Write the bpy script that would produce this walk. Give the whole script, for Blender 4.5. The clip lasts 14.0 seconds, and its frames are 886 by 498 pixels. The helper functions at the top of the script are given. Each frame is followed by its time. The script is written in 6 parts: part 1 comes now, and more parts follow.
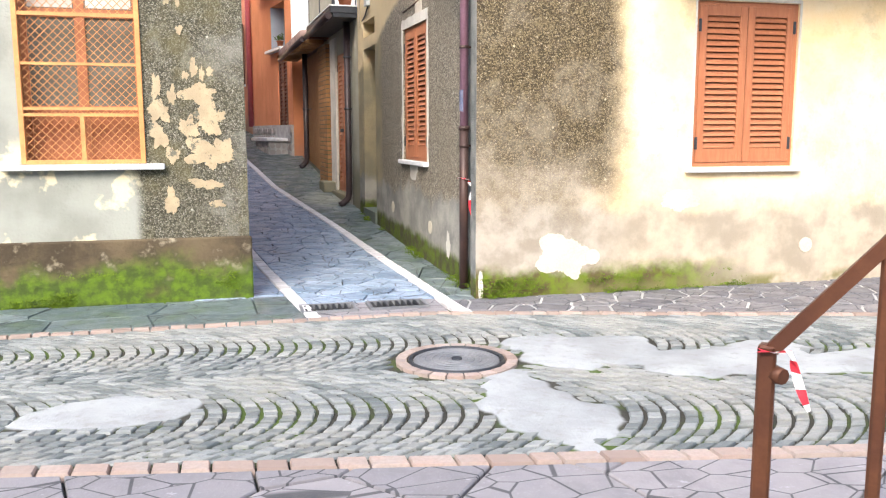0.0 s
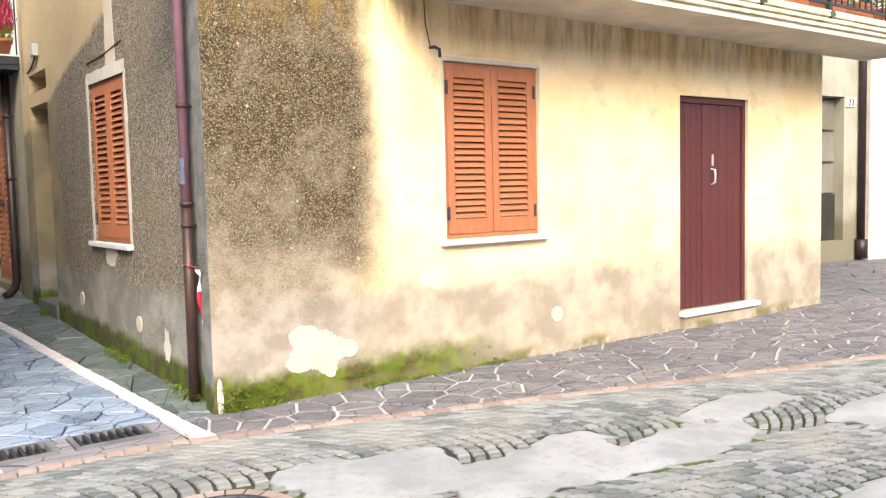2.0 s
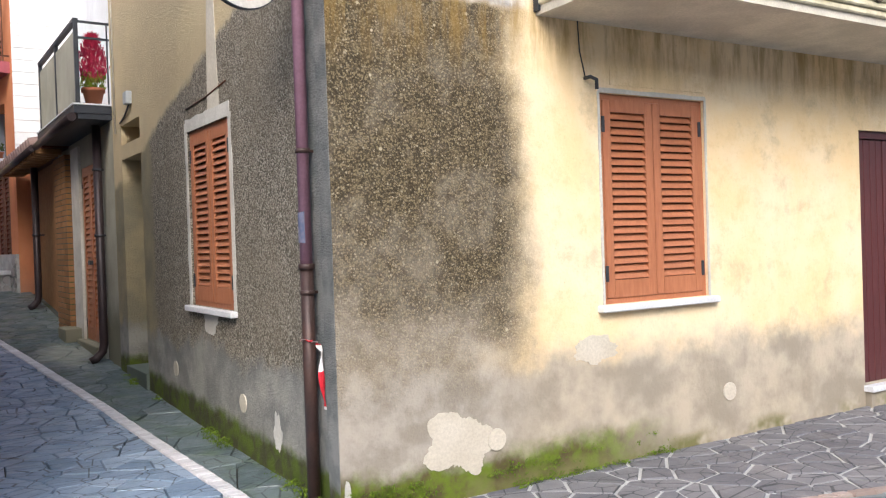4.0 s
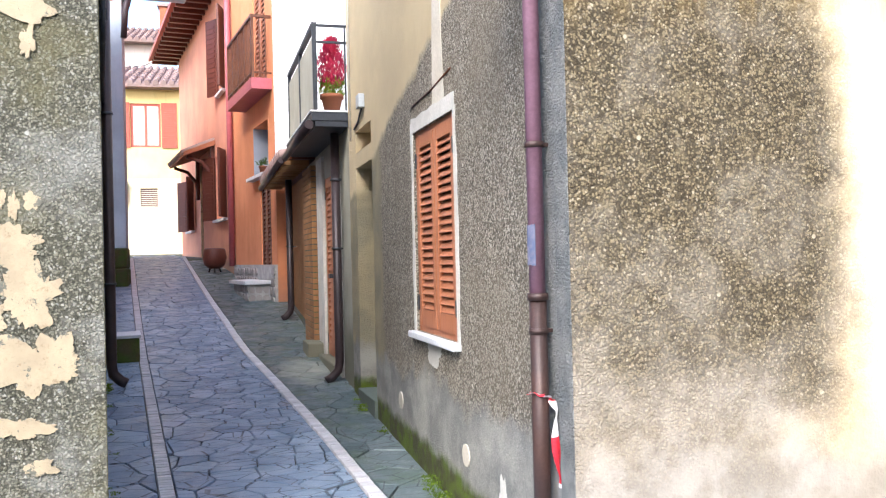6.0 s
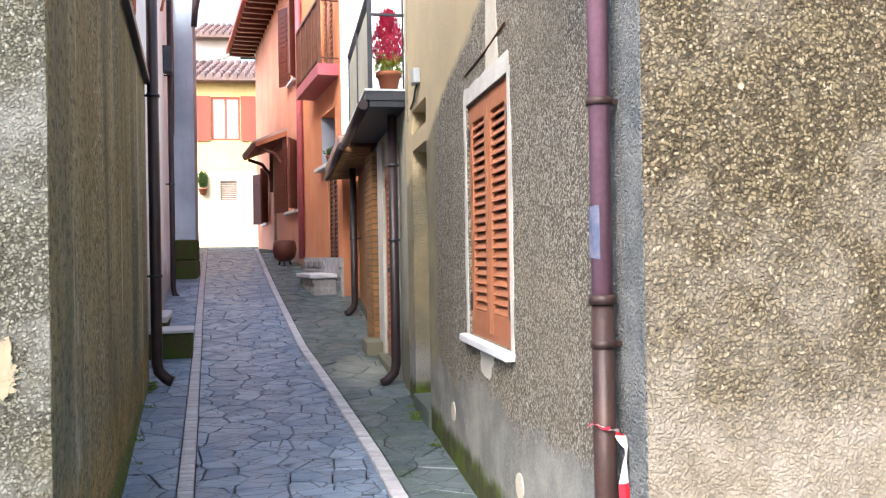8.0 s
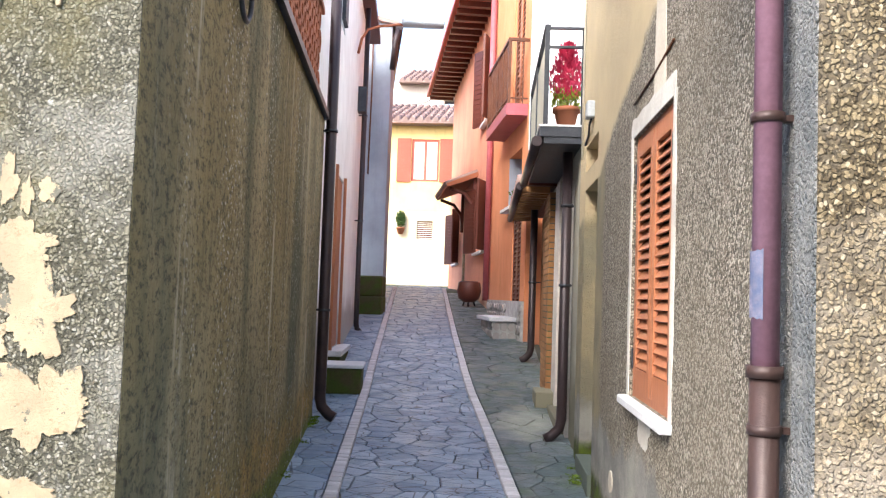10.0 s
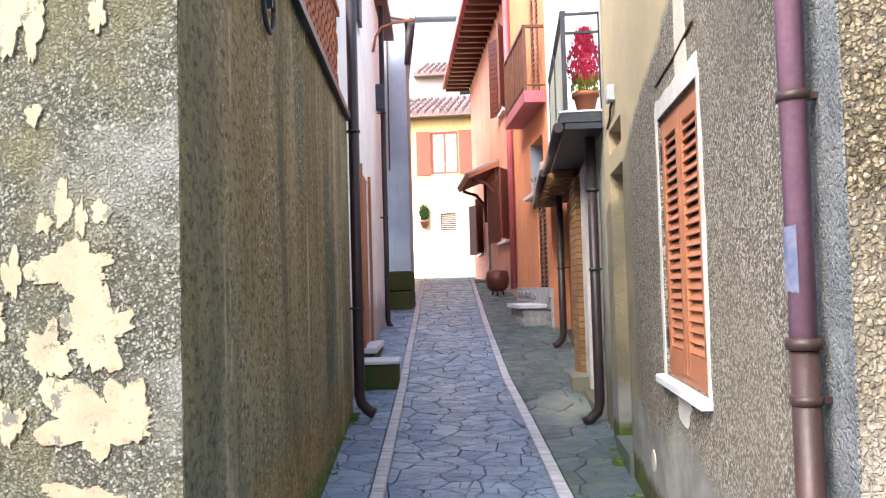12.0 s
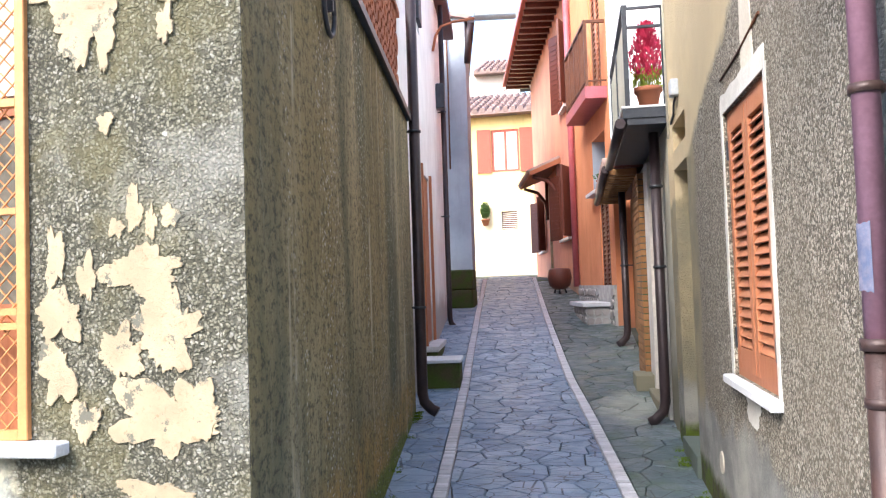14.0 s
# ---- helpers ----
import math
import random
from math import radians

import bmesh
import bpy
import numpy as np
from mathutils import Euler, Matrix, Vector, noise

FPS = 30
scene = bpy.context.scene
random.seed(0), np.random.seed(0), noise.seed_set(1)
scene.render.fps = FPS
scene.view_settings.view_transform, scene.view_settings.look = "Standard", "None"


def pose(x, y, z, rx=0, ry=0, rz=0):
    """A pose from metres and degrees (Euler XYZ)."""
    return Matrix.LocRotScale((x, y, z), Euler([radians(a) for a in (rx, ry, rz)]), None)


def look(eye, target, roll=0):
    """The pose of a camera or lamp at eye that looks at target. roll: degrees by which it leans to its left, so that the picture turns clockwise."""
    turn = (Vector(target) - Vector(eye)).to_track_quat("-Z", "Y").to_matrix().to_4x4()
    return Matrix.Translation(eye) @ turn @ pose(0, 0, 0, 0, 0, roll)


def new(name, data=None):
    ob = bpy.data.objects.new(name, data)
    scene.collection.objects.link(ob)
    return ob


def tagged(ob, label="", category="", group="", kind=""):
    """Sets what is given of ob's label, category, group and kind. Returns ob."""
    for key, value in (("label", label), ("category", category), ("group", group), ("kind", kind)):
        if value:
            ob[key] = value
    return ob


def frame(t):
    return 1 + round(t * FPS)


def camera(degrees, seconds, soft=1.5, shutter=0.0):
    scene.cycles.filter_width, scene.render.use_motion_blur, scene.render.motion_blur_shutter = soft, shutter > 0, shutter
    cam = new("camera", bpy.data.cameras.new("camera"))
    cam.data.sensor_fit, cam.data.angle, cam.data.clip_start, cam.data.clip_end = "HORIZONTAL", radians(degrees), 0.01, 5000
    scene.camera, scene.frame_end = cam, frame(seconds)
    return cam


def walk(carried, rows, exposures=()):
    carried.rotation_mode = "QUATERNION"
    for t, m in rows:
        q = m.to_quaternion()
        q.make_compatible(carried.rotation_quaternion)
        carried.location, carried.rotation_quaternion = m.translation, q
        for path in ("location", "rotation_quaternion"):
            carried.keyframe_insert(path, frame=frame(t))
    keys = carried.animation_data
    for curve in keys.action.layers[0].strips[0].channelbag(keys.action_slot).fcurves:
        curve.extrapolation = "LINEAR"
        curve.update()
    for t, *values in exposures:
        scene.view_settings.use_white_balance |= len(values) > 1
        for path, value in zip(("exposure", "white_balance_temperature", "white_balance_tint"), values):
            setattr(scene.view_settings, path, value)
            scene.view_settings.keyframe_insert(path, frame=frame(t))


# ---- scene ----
cam = camera(56.1, 14.0, soft=1.2)
PATH = [
    (0, (0.541, 0.014, 1.592), (1.029, 1.933, 1.311), -0.1),
    (0.5, (0.501, 0.279, 1.599), (1.131, 2.153, 1.301), -1.0),
    (1, (0.566, 0.575, 1.627), (1.234, 2.437, 1.33), -3.0),
    (1.5, (0.558, 0.832, 1.639), (1.402, 2.625, 1.368), -1.9),
    (2, (0.512, 1.112, 1.675), (1.687, 2.724, 1.531), -1.3),
    (2.5, (0.598, 1.32, 1.69), (1.793, 2.924, 1.688), -2.7),
    (3, (0.617, 1.662, 1.725), (1.724, 3.327, 1.745), -3.2),
    (3.2, (0.593, 1.778, 1.726), (1.685, 3.454, 1.732), -2.6),
    (5.3, (0.941, 2.898, 1.761), (1.724, 4.738, 1.76), -1.7),
    (5.5, (1.026, 3.009, 1.761), (1.716, 4.887, 1.775), -1.3),
    (6, (1.142, 3.197, 1.788), (1.627, 5.138, 1.807), -1.4),
    (6.5, (1.171, 3.424, 1.78), (1.623, 5.372, 1.8), -1.9),
    (7, (1.252, 3.631, 1.775), (1.688, 5.583, 1.788), -1.8),
    (7.2, (1.314, 3.693, 1.778), (1.692, 5.657, 1.783), -1.9),
    (9.3, (1.636, 4.259, 1.755), (1.767, 6.255, 1.785), 1.9),
    (9.5, (1.686, 4.312, 1.764), (1.685, 6.311, 1.828), 2.6),
    (10, (1.738, 4.316, 1.773), (1.556, 6.304, 1.885), 2.0),
    (10.5, (1.726, 4.315, 1.778), (1.499, 6.299, 1.887), 0.2),
    (11, (1.709, 4.272, 1.782), (1.474, 6.256, 1.877), -0.5),
    (11.5, (1.705, 4.25, 1.777), (1.464, 6.233, 1.868), -0.8),
    (12, (1.704, 4.236, 1.782), (1.464, 6.219, 1.873), -1.6),
    (12.5, (1.698, 4.228, 1.785), (1.453, 6.211, 1.872), -2.4),
    (13, (1.69, 4.198, 1.782), (1.429, 6.18, 1.853), -2.7),
    (13.5, (1.685, 4.173, 1.774), (1.375, 6.147, 1.848), -2.7),
    (14, (1.706, 4.237, 1.789), (1.32, 6.197, 1.88), -1.9),
]
EXPOSURES = [(0, 1.9, 6500, 10), (1.5, 1.9, 6800, 10), (2.0, 1.8, 7000, 11), (2.5, 1.3, 6300, 12), (3.0, 0.9, 6350, 10), (5.5, 1.95, 5850, 10), (6.5, 2.05, 5850, 10), (9.5, 2.15, 6250, 10), (10.5, 2.25, 6150, 10), (14, 2.27, 6000, 10)]
walk(cam, [(t, look(eye, target, roll)) for t, eye, target, roll in PATH], EXPOSURES)

# ---- light: bright hazy sky, veiled sun ----
SUN_ELEV, SUN_FROM = 40.0, (-0.5, -0.87)
world = bpy.data.worlds.new("sky")
scene.world = world
world.use_nodes = True
wn = world.node_tree
sky = wn.nodes.new("ShaderNodeTexSky")
sky.sky_type, sky.sun_disc = "NISHITA", False
sky.sun_elevation = radians(SUN_ELEV)
sky.sun_rotation = math.atan2(SUN_FROM[0], SUN_FROM[1])
sky.dust_density = 3.0
wn.links.new(sky.outputs[0], wn.nodes["Background"].inputs[0])
wn.nodes["Background"].inputs[1].default_value = 0.15
sun = new("sun", bpy.data.lights.new("sun", "SUN"))
sun.data.energy, sun.data.angle, sun.data.color = 1.2, radians(35), (1.0, 0.93, 0.82)
ce = math.cos(radians(SUN_ELEV))
sd = Vector(SUN_FROM).normalized()
sun.matrix_world = look((sd.x * ce * 40, sd.y * ce * 40, math.sin(radians(SUN_ELEV)) * 40), (0, 0, 0))


# ---- materials ----
class Mat:
    """A node material with short helpers; patterns lie in world metres."""

    def __init__(self, name, rough=0.85, metal=0.0):
        self.m = bpy.data.materials.new(name)
        self.m.use_nodes = True
        self.t = self.m.node_tree
        self.b = self.t.nodes["Principled BSDF"]
        self.b.inputs["Roughness"].default_value = rough
        self.b.inputs["Metallic"].default_value = metal
        self.b.inputs["Specular IOR Level"].default_value = 0.35
        self.p = self.t.nodes.new("ShaderNodeNewGeometry").outputs["Position"]
        s = self.t.nodes.new("ShaderNodeSeparateXYZ")
        self.t.links.new(self.p, s.inputs[0])
        self.x, self.y, self.z = s.outputs
        self.height = None

    def put(self, value, socket):
        if isinstance(value, (int, float)):
            socket.default_value = value
        elif isinstance(value, tuple):
            socket.default_value = (*value, 1.0)[:len(socket.default_value)]
        else:
            self.t.links.new(value, socket)

    def stretch(self, sx, sy, sz):
        n = self.t.nodes.new("ShaderNodeVectorMath")
        n.operation = "MULTIPLY"
        self.t.links.new(self.p, n.inputs[0])
        n.inputs[1].default_value = (sx, sy, sz)
        return n.outputs[0]

    def noise(self, scale, detail=4.0, rough=0.6, vec=None):
        n = self.t.nodes.new("ShaderNodeTexNoise")
        self.t.links.new(vec or self.p, n.inputs["Vector"])
        n.inputs["Scale"].default_value, n.inputs["Detail"].default_value, n.inputs["Roughness"].default_value = scale, detail, rough
        return n.outputs["Fac"]

    def voronoi(self, scale, out="Distance", feature="F1", vec=None):
        n = self.t.nodes.new("ShaderNodeTexVoronoi")
        n.feature = feature
        self.t.links.new(vec or self.p, n.inputs["Vector"])
        n.inputs["Scale"].default_value = scale
        return n.outputs[out]

    def math(self, op, a, b=0.0):
        n = self.t.nodes.new("ShaderNodeMath")
        n.operation = op
        self.put(a, n.inputs[0])
        self.put(b, n.inputs[1])
        return n.outputs[0]

    def ramp(self, value, lo, hi, a=0.0, b=1.0):
        n = self.t.nodes.new("ShaderNodeMapRange")
        n.interpolation_type = "SMOOTHSTEP"
        self.put(value, n.inputs[0])
        for i, v in enumerate((lo, hi, a, b)):
            n.inputs[i + 1].default_value = v
        return n.outputs[0]

    def edge(self, axis, at, soft, wobble=0.3, scale=3.0):
        """1 where the axis is beyond at, with a ragged edge."""
        n = self.math("MULTIPLY", self.math("SUBTRACT", self.noise(scale, 6.0, 0.65), 0.5), wobble * 2)
        return self.ramp(self.math("ADD", axis, n), at - soft, at + soft)

    def inv(self, a):
        return self.math("SUBTRACT", 1.0, a)

    def mul(self, *a):
        r = a[0]
        for v in a[1:]:
            r = self.math("MULTIPLY", r, v)
        return r

    def mix(self, fac, a, b):
        n = self.t.nodes.new("ShaderNodeMix")
        n.data_type = "RGBA"
        self.put(fac, n.inputs[0])
        self.put(a, n.inputs[6])
        self.put(b, n.inputs[7])
        return n.outputs[2]

    def vary(self, a, b, scale, lo=0.35, hi=0.65, vec=None):
        return self.mix(self.ramp(self.noise(scale, 5.0, 0.6, vec), lo, hi), a, b)

    def random(self):
        return self.t.nodes.new("ShaderNodeObjectInfo").outputs["Random"]

    def island(self):
        return self.t.nodes.new("ShaderNodeNewGeometry").outputs["Random Per Island"]

    def done(self, colour, bump=None, depth=0.01, strength=0.6, rough=None):
        self.put(colour, self.b.inputs["Base Color"])
        if rough is not None:
            self.put(rough, self.b.inputs["Roughness"])
        if bump is not None:
            n = self.t.nodes.new("ShaderNodeBump")
            n.inputs["Distance"].default_value, n.inputs["Strength"].default_value = depth, strength
            self.put(bump, n.inputs["Height"])
            self.t.links.new(n.outputs[0], self.b.inputs["Normal"])
        return self.m


def simple(name, a, b, scale=12.0, rough=0.7, metal=0.0, bump=0.003, bscale=60.0, spread=0.0):
    m = Mat(name, rough, metal)
    c = m.vary(a, b, scale)
    c = m.mix(m.ramp(m.noise(bscale, 3.0), 0.3, 0.7, 0.0, 0.35), c, tuple(v * 0.55 for v in a))
    if spread:
        dark = m.mix(1.0, c, tuple(v * (1 - spread) for v in a))
        c = m.mix(m.random(), c, dark)
    return m.done(c, m.noise(bscale, 4.0), bump, 0.5)


def pebbles(m, dark, mid, light, scale=100.0):
    """Pebble-dash: gravel of mixed tone thrown into cement."""
    warp = m.t.nodes.new("ShaderNodeTexNoise")
    m.t.links.new(m.p, warp.inputs["Vector"])
    warp.inputs["Scale"].default_value = 38.0
    add = m.t.nodes.new("ShaderNodeVectorMath")
    add.operation = "MULTIPLY_ADD"
    m.t.links.new(warp.outputs["Color"], add.inputs[0])
    add.inputs[1].default_value = (0.022, 0.022, 0.022)
    m.t.links.new(m.p, add.inputs[2])
    v = add.outputs[0]
    cell, dist = m.voronoi(scale, "Color", "F1", v), m.voronoi(scale, "Distance", "F1", v)
    sep = m.t.nodes.new("ShaderNodeSeparateXYZ")
    m.t.links.new(cell, sep.inputs[0])
    c = m.mix(m.ramp(sep.outputs[0], 0.1, 0.8), dark, mid)
    c = m.mix(m.ramp(sep.outputs[1], 0.78, 1.0, 0.0, 0.6), c, light)
    gap = m.ramp(dist, 0.38, 0.66)
    c = m.mix(m.mul(gap, 0.8), c, tuple(k * 0.4 for k in dark))
    c = m.mix(m.ramp(m.noise(14.0, 5.0, 0.7), 0.5, 0.72, 0.0, 0.5), c, mid)
    c = m.mix(m.ramp(m.voronoi(6.0), 0.07, 0.045), c, light)
    return c, gap


def make_front_plaster():
    m = Mat("ochre_plaster", 0.9)
    base = m.vary((0.78, 0.59, 0.33), (0.80, 0.66, 0.45), 1.6)
    base = m.mix(m.ramp(m.noise(7.0, 6.0, 0.7), 0.5, 0.75, 0.0, 0.5), base, (0.62, 0.44, 0.22))
    base = m.mix(m.ramp(m.noise(2.3, 8.0, 0.75), 0.52, 0.70, 0.0, 0.6), base, (0.47, 0.37, 0.23))
    base = m.mix(m.ramp(m.noise(34.0, 5.0, 0.8), 0.58, 0.74, 0.0, 0.55), base, (0.42, 0.32, 0.18))
    rough, gap = pebbles(m, (0.075, 0.055, 0.028), (0.235, 0.185, 0.105), (0.50, 0.43, 0.30), 95.0)
    rough = m.mix(m.ramp(m.noise(2.2, 7.0, 0.7), 0.45, 0.7, 0.0, 0.5), rough, (0.33, 0.285, 0.22))
    # the weathered strip by the corner
    strip = m.mul(m.inv(m.edge(m.x, 3.53, 0.16, 0.25, 2.0)), m.inv(m.edge(m.z, 3.06, 0.03, 0.06, 5.0)), m.edge(m.z, 1.15, 0.45, 0.5, 2.5))
    low = m.inv(m.edge(m.z, 1.02, 0.12, 0.28, 2.0))
    grey = m.vary((0.44, 0.385, 0.31), (0.26, 0.23, 0.19), 3.0)
    c = m.mix(m.mul(low, 0.92), base, grey)
    pale_foot = m.mul(m.inv(m.edge(m.x, 3.45, 0.25, 0.3, 2.0)), m.inv(m.edge(m.z, 1.75, 0.3, 0.3, 2.0)))
    c = m.mix(m.mul(pale_foot, 0.85), c, m.vary((0.41, 0.37, 0.32), (0.27, 0.24, 0.20), 5.0))
    c = m.mix(strip, c, rough)
    pale = m.vary((0.70, 0.69, 0.68), (0.30, 0.29, 0.28), 3.5, 0.42, 0.6)
    c = m.mix(m.mul(m.inv(m.edge(m.x, 3.6, 0.05, 0.08)), m.edge(m.z, 3.06, 0.03, 0.06, 5.0)), c, pale)
    c = m.mix(m.mul(m.edge(m.x, 3.62, 0.03, 0.05), m.edge(m.z, 3.12, 0.05, 0.02)), c, (0.72, 0.70, 0.66))
    streak = m.noise(3.0, 5.0, 0.7, m.stretch(2.2, 2.2, 0.35))
    drip = m.mul(m.ramp(m.z, 2.55, 3.0), m.ramp(streak, 0.4, 0.65), m.inv(m.ramp(m.z, 3.1, 3.2)))
    c = m.mix(m.mul(drip, 0.75), c, (0.30, 0.19, 0.055))
    moss = m.mul(m.inv(m.edge(m.z, 0.52, 0.07, 0.13, 4.0)), m.inv(m.edge(m.x, 4.4, 0.5, 0.3)))
    c = m.mix(moss, c, m.vary((0.12, 0.17, 0.012), (0.09, 0.07, 0.03), 9.0))
    c = m.mix(m.mul(m.inv(m.edge(m.z, 0.40, 0.05, 0.08, 4.0)), m.ramp(m.noise(2.0), 0.45, 0.6)), c, (0.16, 0.15, 0.06))
    h = m.math("ADD", m.mul(strip, m.inv(gap), 0.8), m.noise(45.0, 4.0))
    return m.done(c, h, 0.009, 0.8)


def make_side_plaster():
    m = Mat("grey_roughcast", 0.92)
    rough, gap = pebbles(m, (0.20, 0.172, 0.130), (0.46, 0.41, 0.33), (0.66, 0.61, 0.52), 85.0)
    rough = m.mix(m.ramp(m.noise(1.5, 5.0), 0.4, 0.7, 0.0, 0.45), rough, (0.25, 0.21, 0.15))
    slant = m.math("SUBTRACT", m.z, m.math("MULTIPLY", m.y, -0.26))
    cream = m.mul(m.edge(slant, 5.25, 0.05, 0.12, 4.0), m.edge(m.y, 7.35, 0.06, 0.1))
    far = m.edge(m.y, 9.75, 0.10, 0.15)
    c = m.mix(far, rough, m.vary((0.40, 0.33, 0.20), (0.28, 0.25, 0.17), 2.5))
    c = m.mix(cream, c, m.vary((0.60, 0.49, 0.30), (0.53, 0.43, 0.27), 1.5))
    low = m.inv(m.edge(m.z, 1.0, 0.08, 0.28, 2.4))
    c = m.mix(m.mul(low, 0.85), c, m.vary((0.20, 0.205, 0.20), (0.36, 0.35, 0.32), 3.2))
    c = m.mix(m.inv(m.edge(m.y, 6.5, 0.03, 0.04)), c, m.vary((0.17, 0.18, 0.18), (0.27, 0.27, 0.26), 6.0))
    moss = m.inv(m.edge(m.math("SUBTRACT", m.z, m.math("MULTIPLY", m.y, 0.04)), 0.24, 0.05, 0.1, 5.0))
    c = m.mix(moss, c, m.vary((0.09, 0.13, 0.012), (0.06, 0.06, 0.025), 8.0))
    h = m.math("ADD", m.mul(m.inv(cream), m.inv(low), m.inv(gap), 0.8), m.math("MULTIPLY", m.noise(30.0, 6.0, 0.75), 1.6))
    return m.done(c, h, 0.014, 1.0)


def make_left_front():
    m = Mat("grey_cement_render", 0.92)
    rough, gap = pebbles(m, (0.085, 0.080, 0.055), (0.205, 0.195, 0.145), (0.40, 0.39, 0.335), 105.0)
    rough = m.mix(m.ramp(m.noise(2.5, 6.0), 0.45, 0.65, 0.0, 0.6), rough, (0.14, 0.125, 0.06))
    rough = m.mix(m.ramp(m.noise(1.3, 6.0, 0.7), 0.52, 0.68, 0.0, 0.6), rough, (0.27, 0.265, 0.235))
    smooth = m.vary((0.30, 0.315, 0.285), (0.23, 0.24, 0.215), 2.0)
    left = m.inv(m.edge(m.x, -0.14, 0.06, 0.12))
    c = m.mix(left, rough, smooth)
    wall = m.mul(left, m.ramp(m.noise(2.6, 5.0, 0.55), 0.52, 0.57), m.inv(m.edge(m.z, 1.5, 0.1, 0.2)))
    c = m.mix(wall, c, (0.62, 0.55, 0.38))
    h = m.math("ADD", m.mul(m.inv(gap), m.inv(left), 0.8), m.noise(40.0, 4.0))
    return m.done(c, h, 0.009, 0.8)


def make_left_plinth():
    m = Mat("mossy_plinth", 0.95)
    c = m.vary((0.13, 0.10, 0.06), (0.055, 0.042, 0.026), 3.0)
    c = m.mix(m.ramp(m.noise(6.0, 6.0), 0.55, 0.7), c, (0.33, 0.29, 0.21))
    green = m.mul(m.inv(m.edge(m.z, 0.60, 0.1, 0.25, 2.5)), m.ramp(m.noise(1.9, 4.0), 0.38, 0.5))
    c = m.mix(green, c, m.vary((0.10, 0.17, 0.012), (0.05, 0.08, 0.015), 12.0))
    return m.done(c, m.noise(28.0, 5.0), 0.02, 1.0)


def make_streaked():
    m = Mat("damp_streaked_render", 0.75)
    s1 = m.noise(2.6, 6.0, 0.7, m.stretch(0.9, 0.55, 0.09))
    s2 = m.noise(6.5, 6.0, 0.75, m.stretch(0.8, 0.6, 0.05))
    s3 = m.noise(1.1, 4.0, 0.6, m.stretch(0.9, 0.6, 0.2))
    c = m.mix(m.ramp(s1, 0.38, 0.64), (0.115, 0.122, 0.075), (0.40, 0.35, 0.20))
    c = m.mix(m.ramp(s3, 0.42, 0.62, 0.0, 0.6), c, (0.215, 0.17, 0.06))
    c = m.mix(m.mul(m.ramp(s2, 0.57, 0.70, 0.0, 0.75), m.ramp(m.z, 0.9, 2.6, 0.3, 1.0)), c, (0.42, 0.40, 0.32))
    c = m.mix(m.ramp(s2, 0.44, 0.32, 0.0, 0.6), c, (0.045, 0.056, 0.042))
    low = m.inv(m.edge(m.z, 0.95, 0.14, 0.3, 2.0))
    c = m.mix(m.mul(low, 0.85), c, m.vary((0.40, 0.26, 0.075), (0.22, 0.18, 0.055), 3.0))
    c = m.mix(m.inv(m.edge(m.z, 0.62, 0.05, 0.12, 4.0)), c, (0.14, 0.18, 0.025))
    band = m.ramp(m.noise(1.8, 4.0, 0.6, m.stretch(1.3, 1.3, 0.12)), 0.46, 0.6)
    peb = m.mul(m.ramp(m.voronoi(42.0, vec=m.stretch(1.0, 0.55, 1.0)), 0.34, 0.24), m.ramp(m.noise(20.0, 3.0), 0.42, 0.52), band)
    c = m.mix(m.mul(peb, 0.9), c, (0.55, 0.55, 0.49))
    c = m.mix(m.ramp(m.noise(38.0, 7.0, 0.85, m.stretch(1.0, 0.5, 0.8)), 0.52, 0.40, 0.0, 0.8), c, (0.022, 0.024, 0.014))
    drip = m.mul(m.ramp(m.noise(4.2, 5.0, 0.6, m.stretch(1.0, 0.9, 0.03)), 0.60, 0.66), m.ramp(m.noise(1.6, 4.0, 0.6), 0.42, 0.58))
    c = m.mix(m.mul(drip, 0.8), c, (0.50, 0.47, 0.36))
    h = m.math("ADD", m.noise(50.0, 6.0, 0.8), m.math("MULTIPLY", peb, 0.6))
    return m.done(c, h, 0.008, 0.8)


def make_wall(name, a, b, scale=1.5, dirt=(0.2, 0.17, 0.12), dirt_top=None, bump=0.004):
    m = Mat(name, 0.9)
    c = m.vary(a, b, scale)
    s = m.noise(4.0, 5.0, 0.65, m.stretch(1.5, 1.5, 0.3))
    c = m.mix(m.ramp(s, 0.52, 0.8, 0.0, 0.5), c, tuple(v * 0.6 for v in a))
    if dirt_top is not None:
        c = m.mix(m.mul(m.inv(m.edge(m.z, dirt_top, 0.2, 0.3, 2.0)), 0.8), c, dirt)
    return m.done(c, m.noise(35.0, 5.0), bump, 0.7)


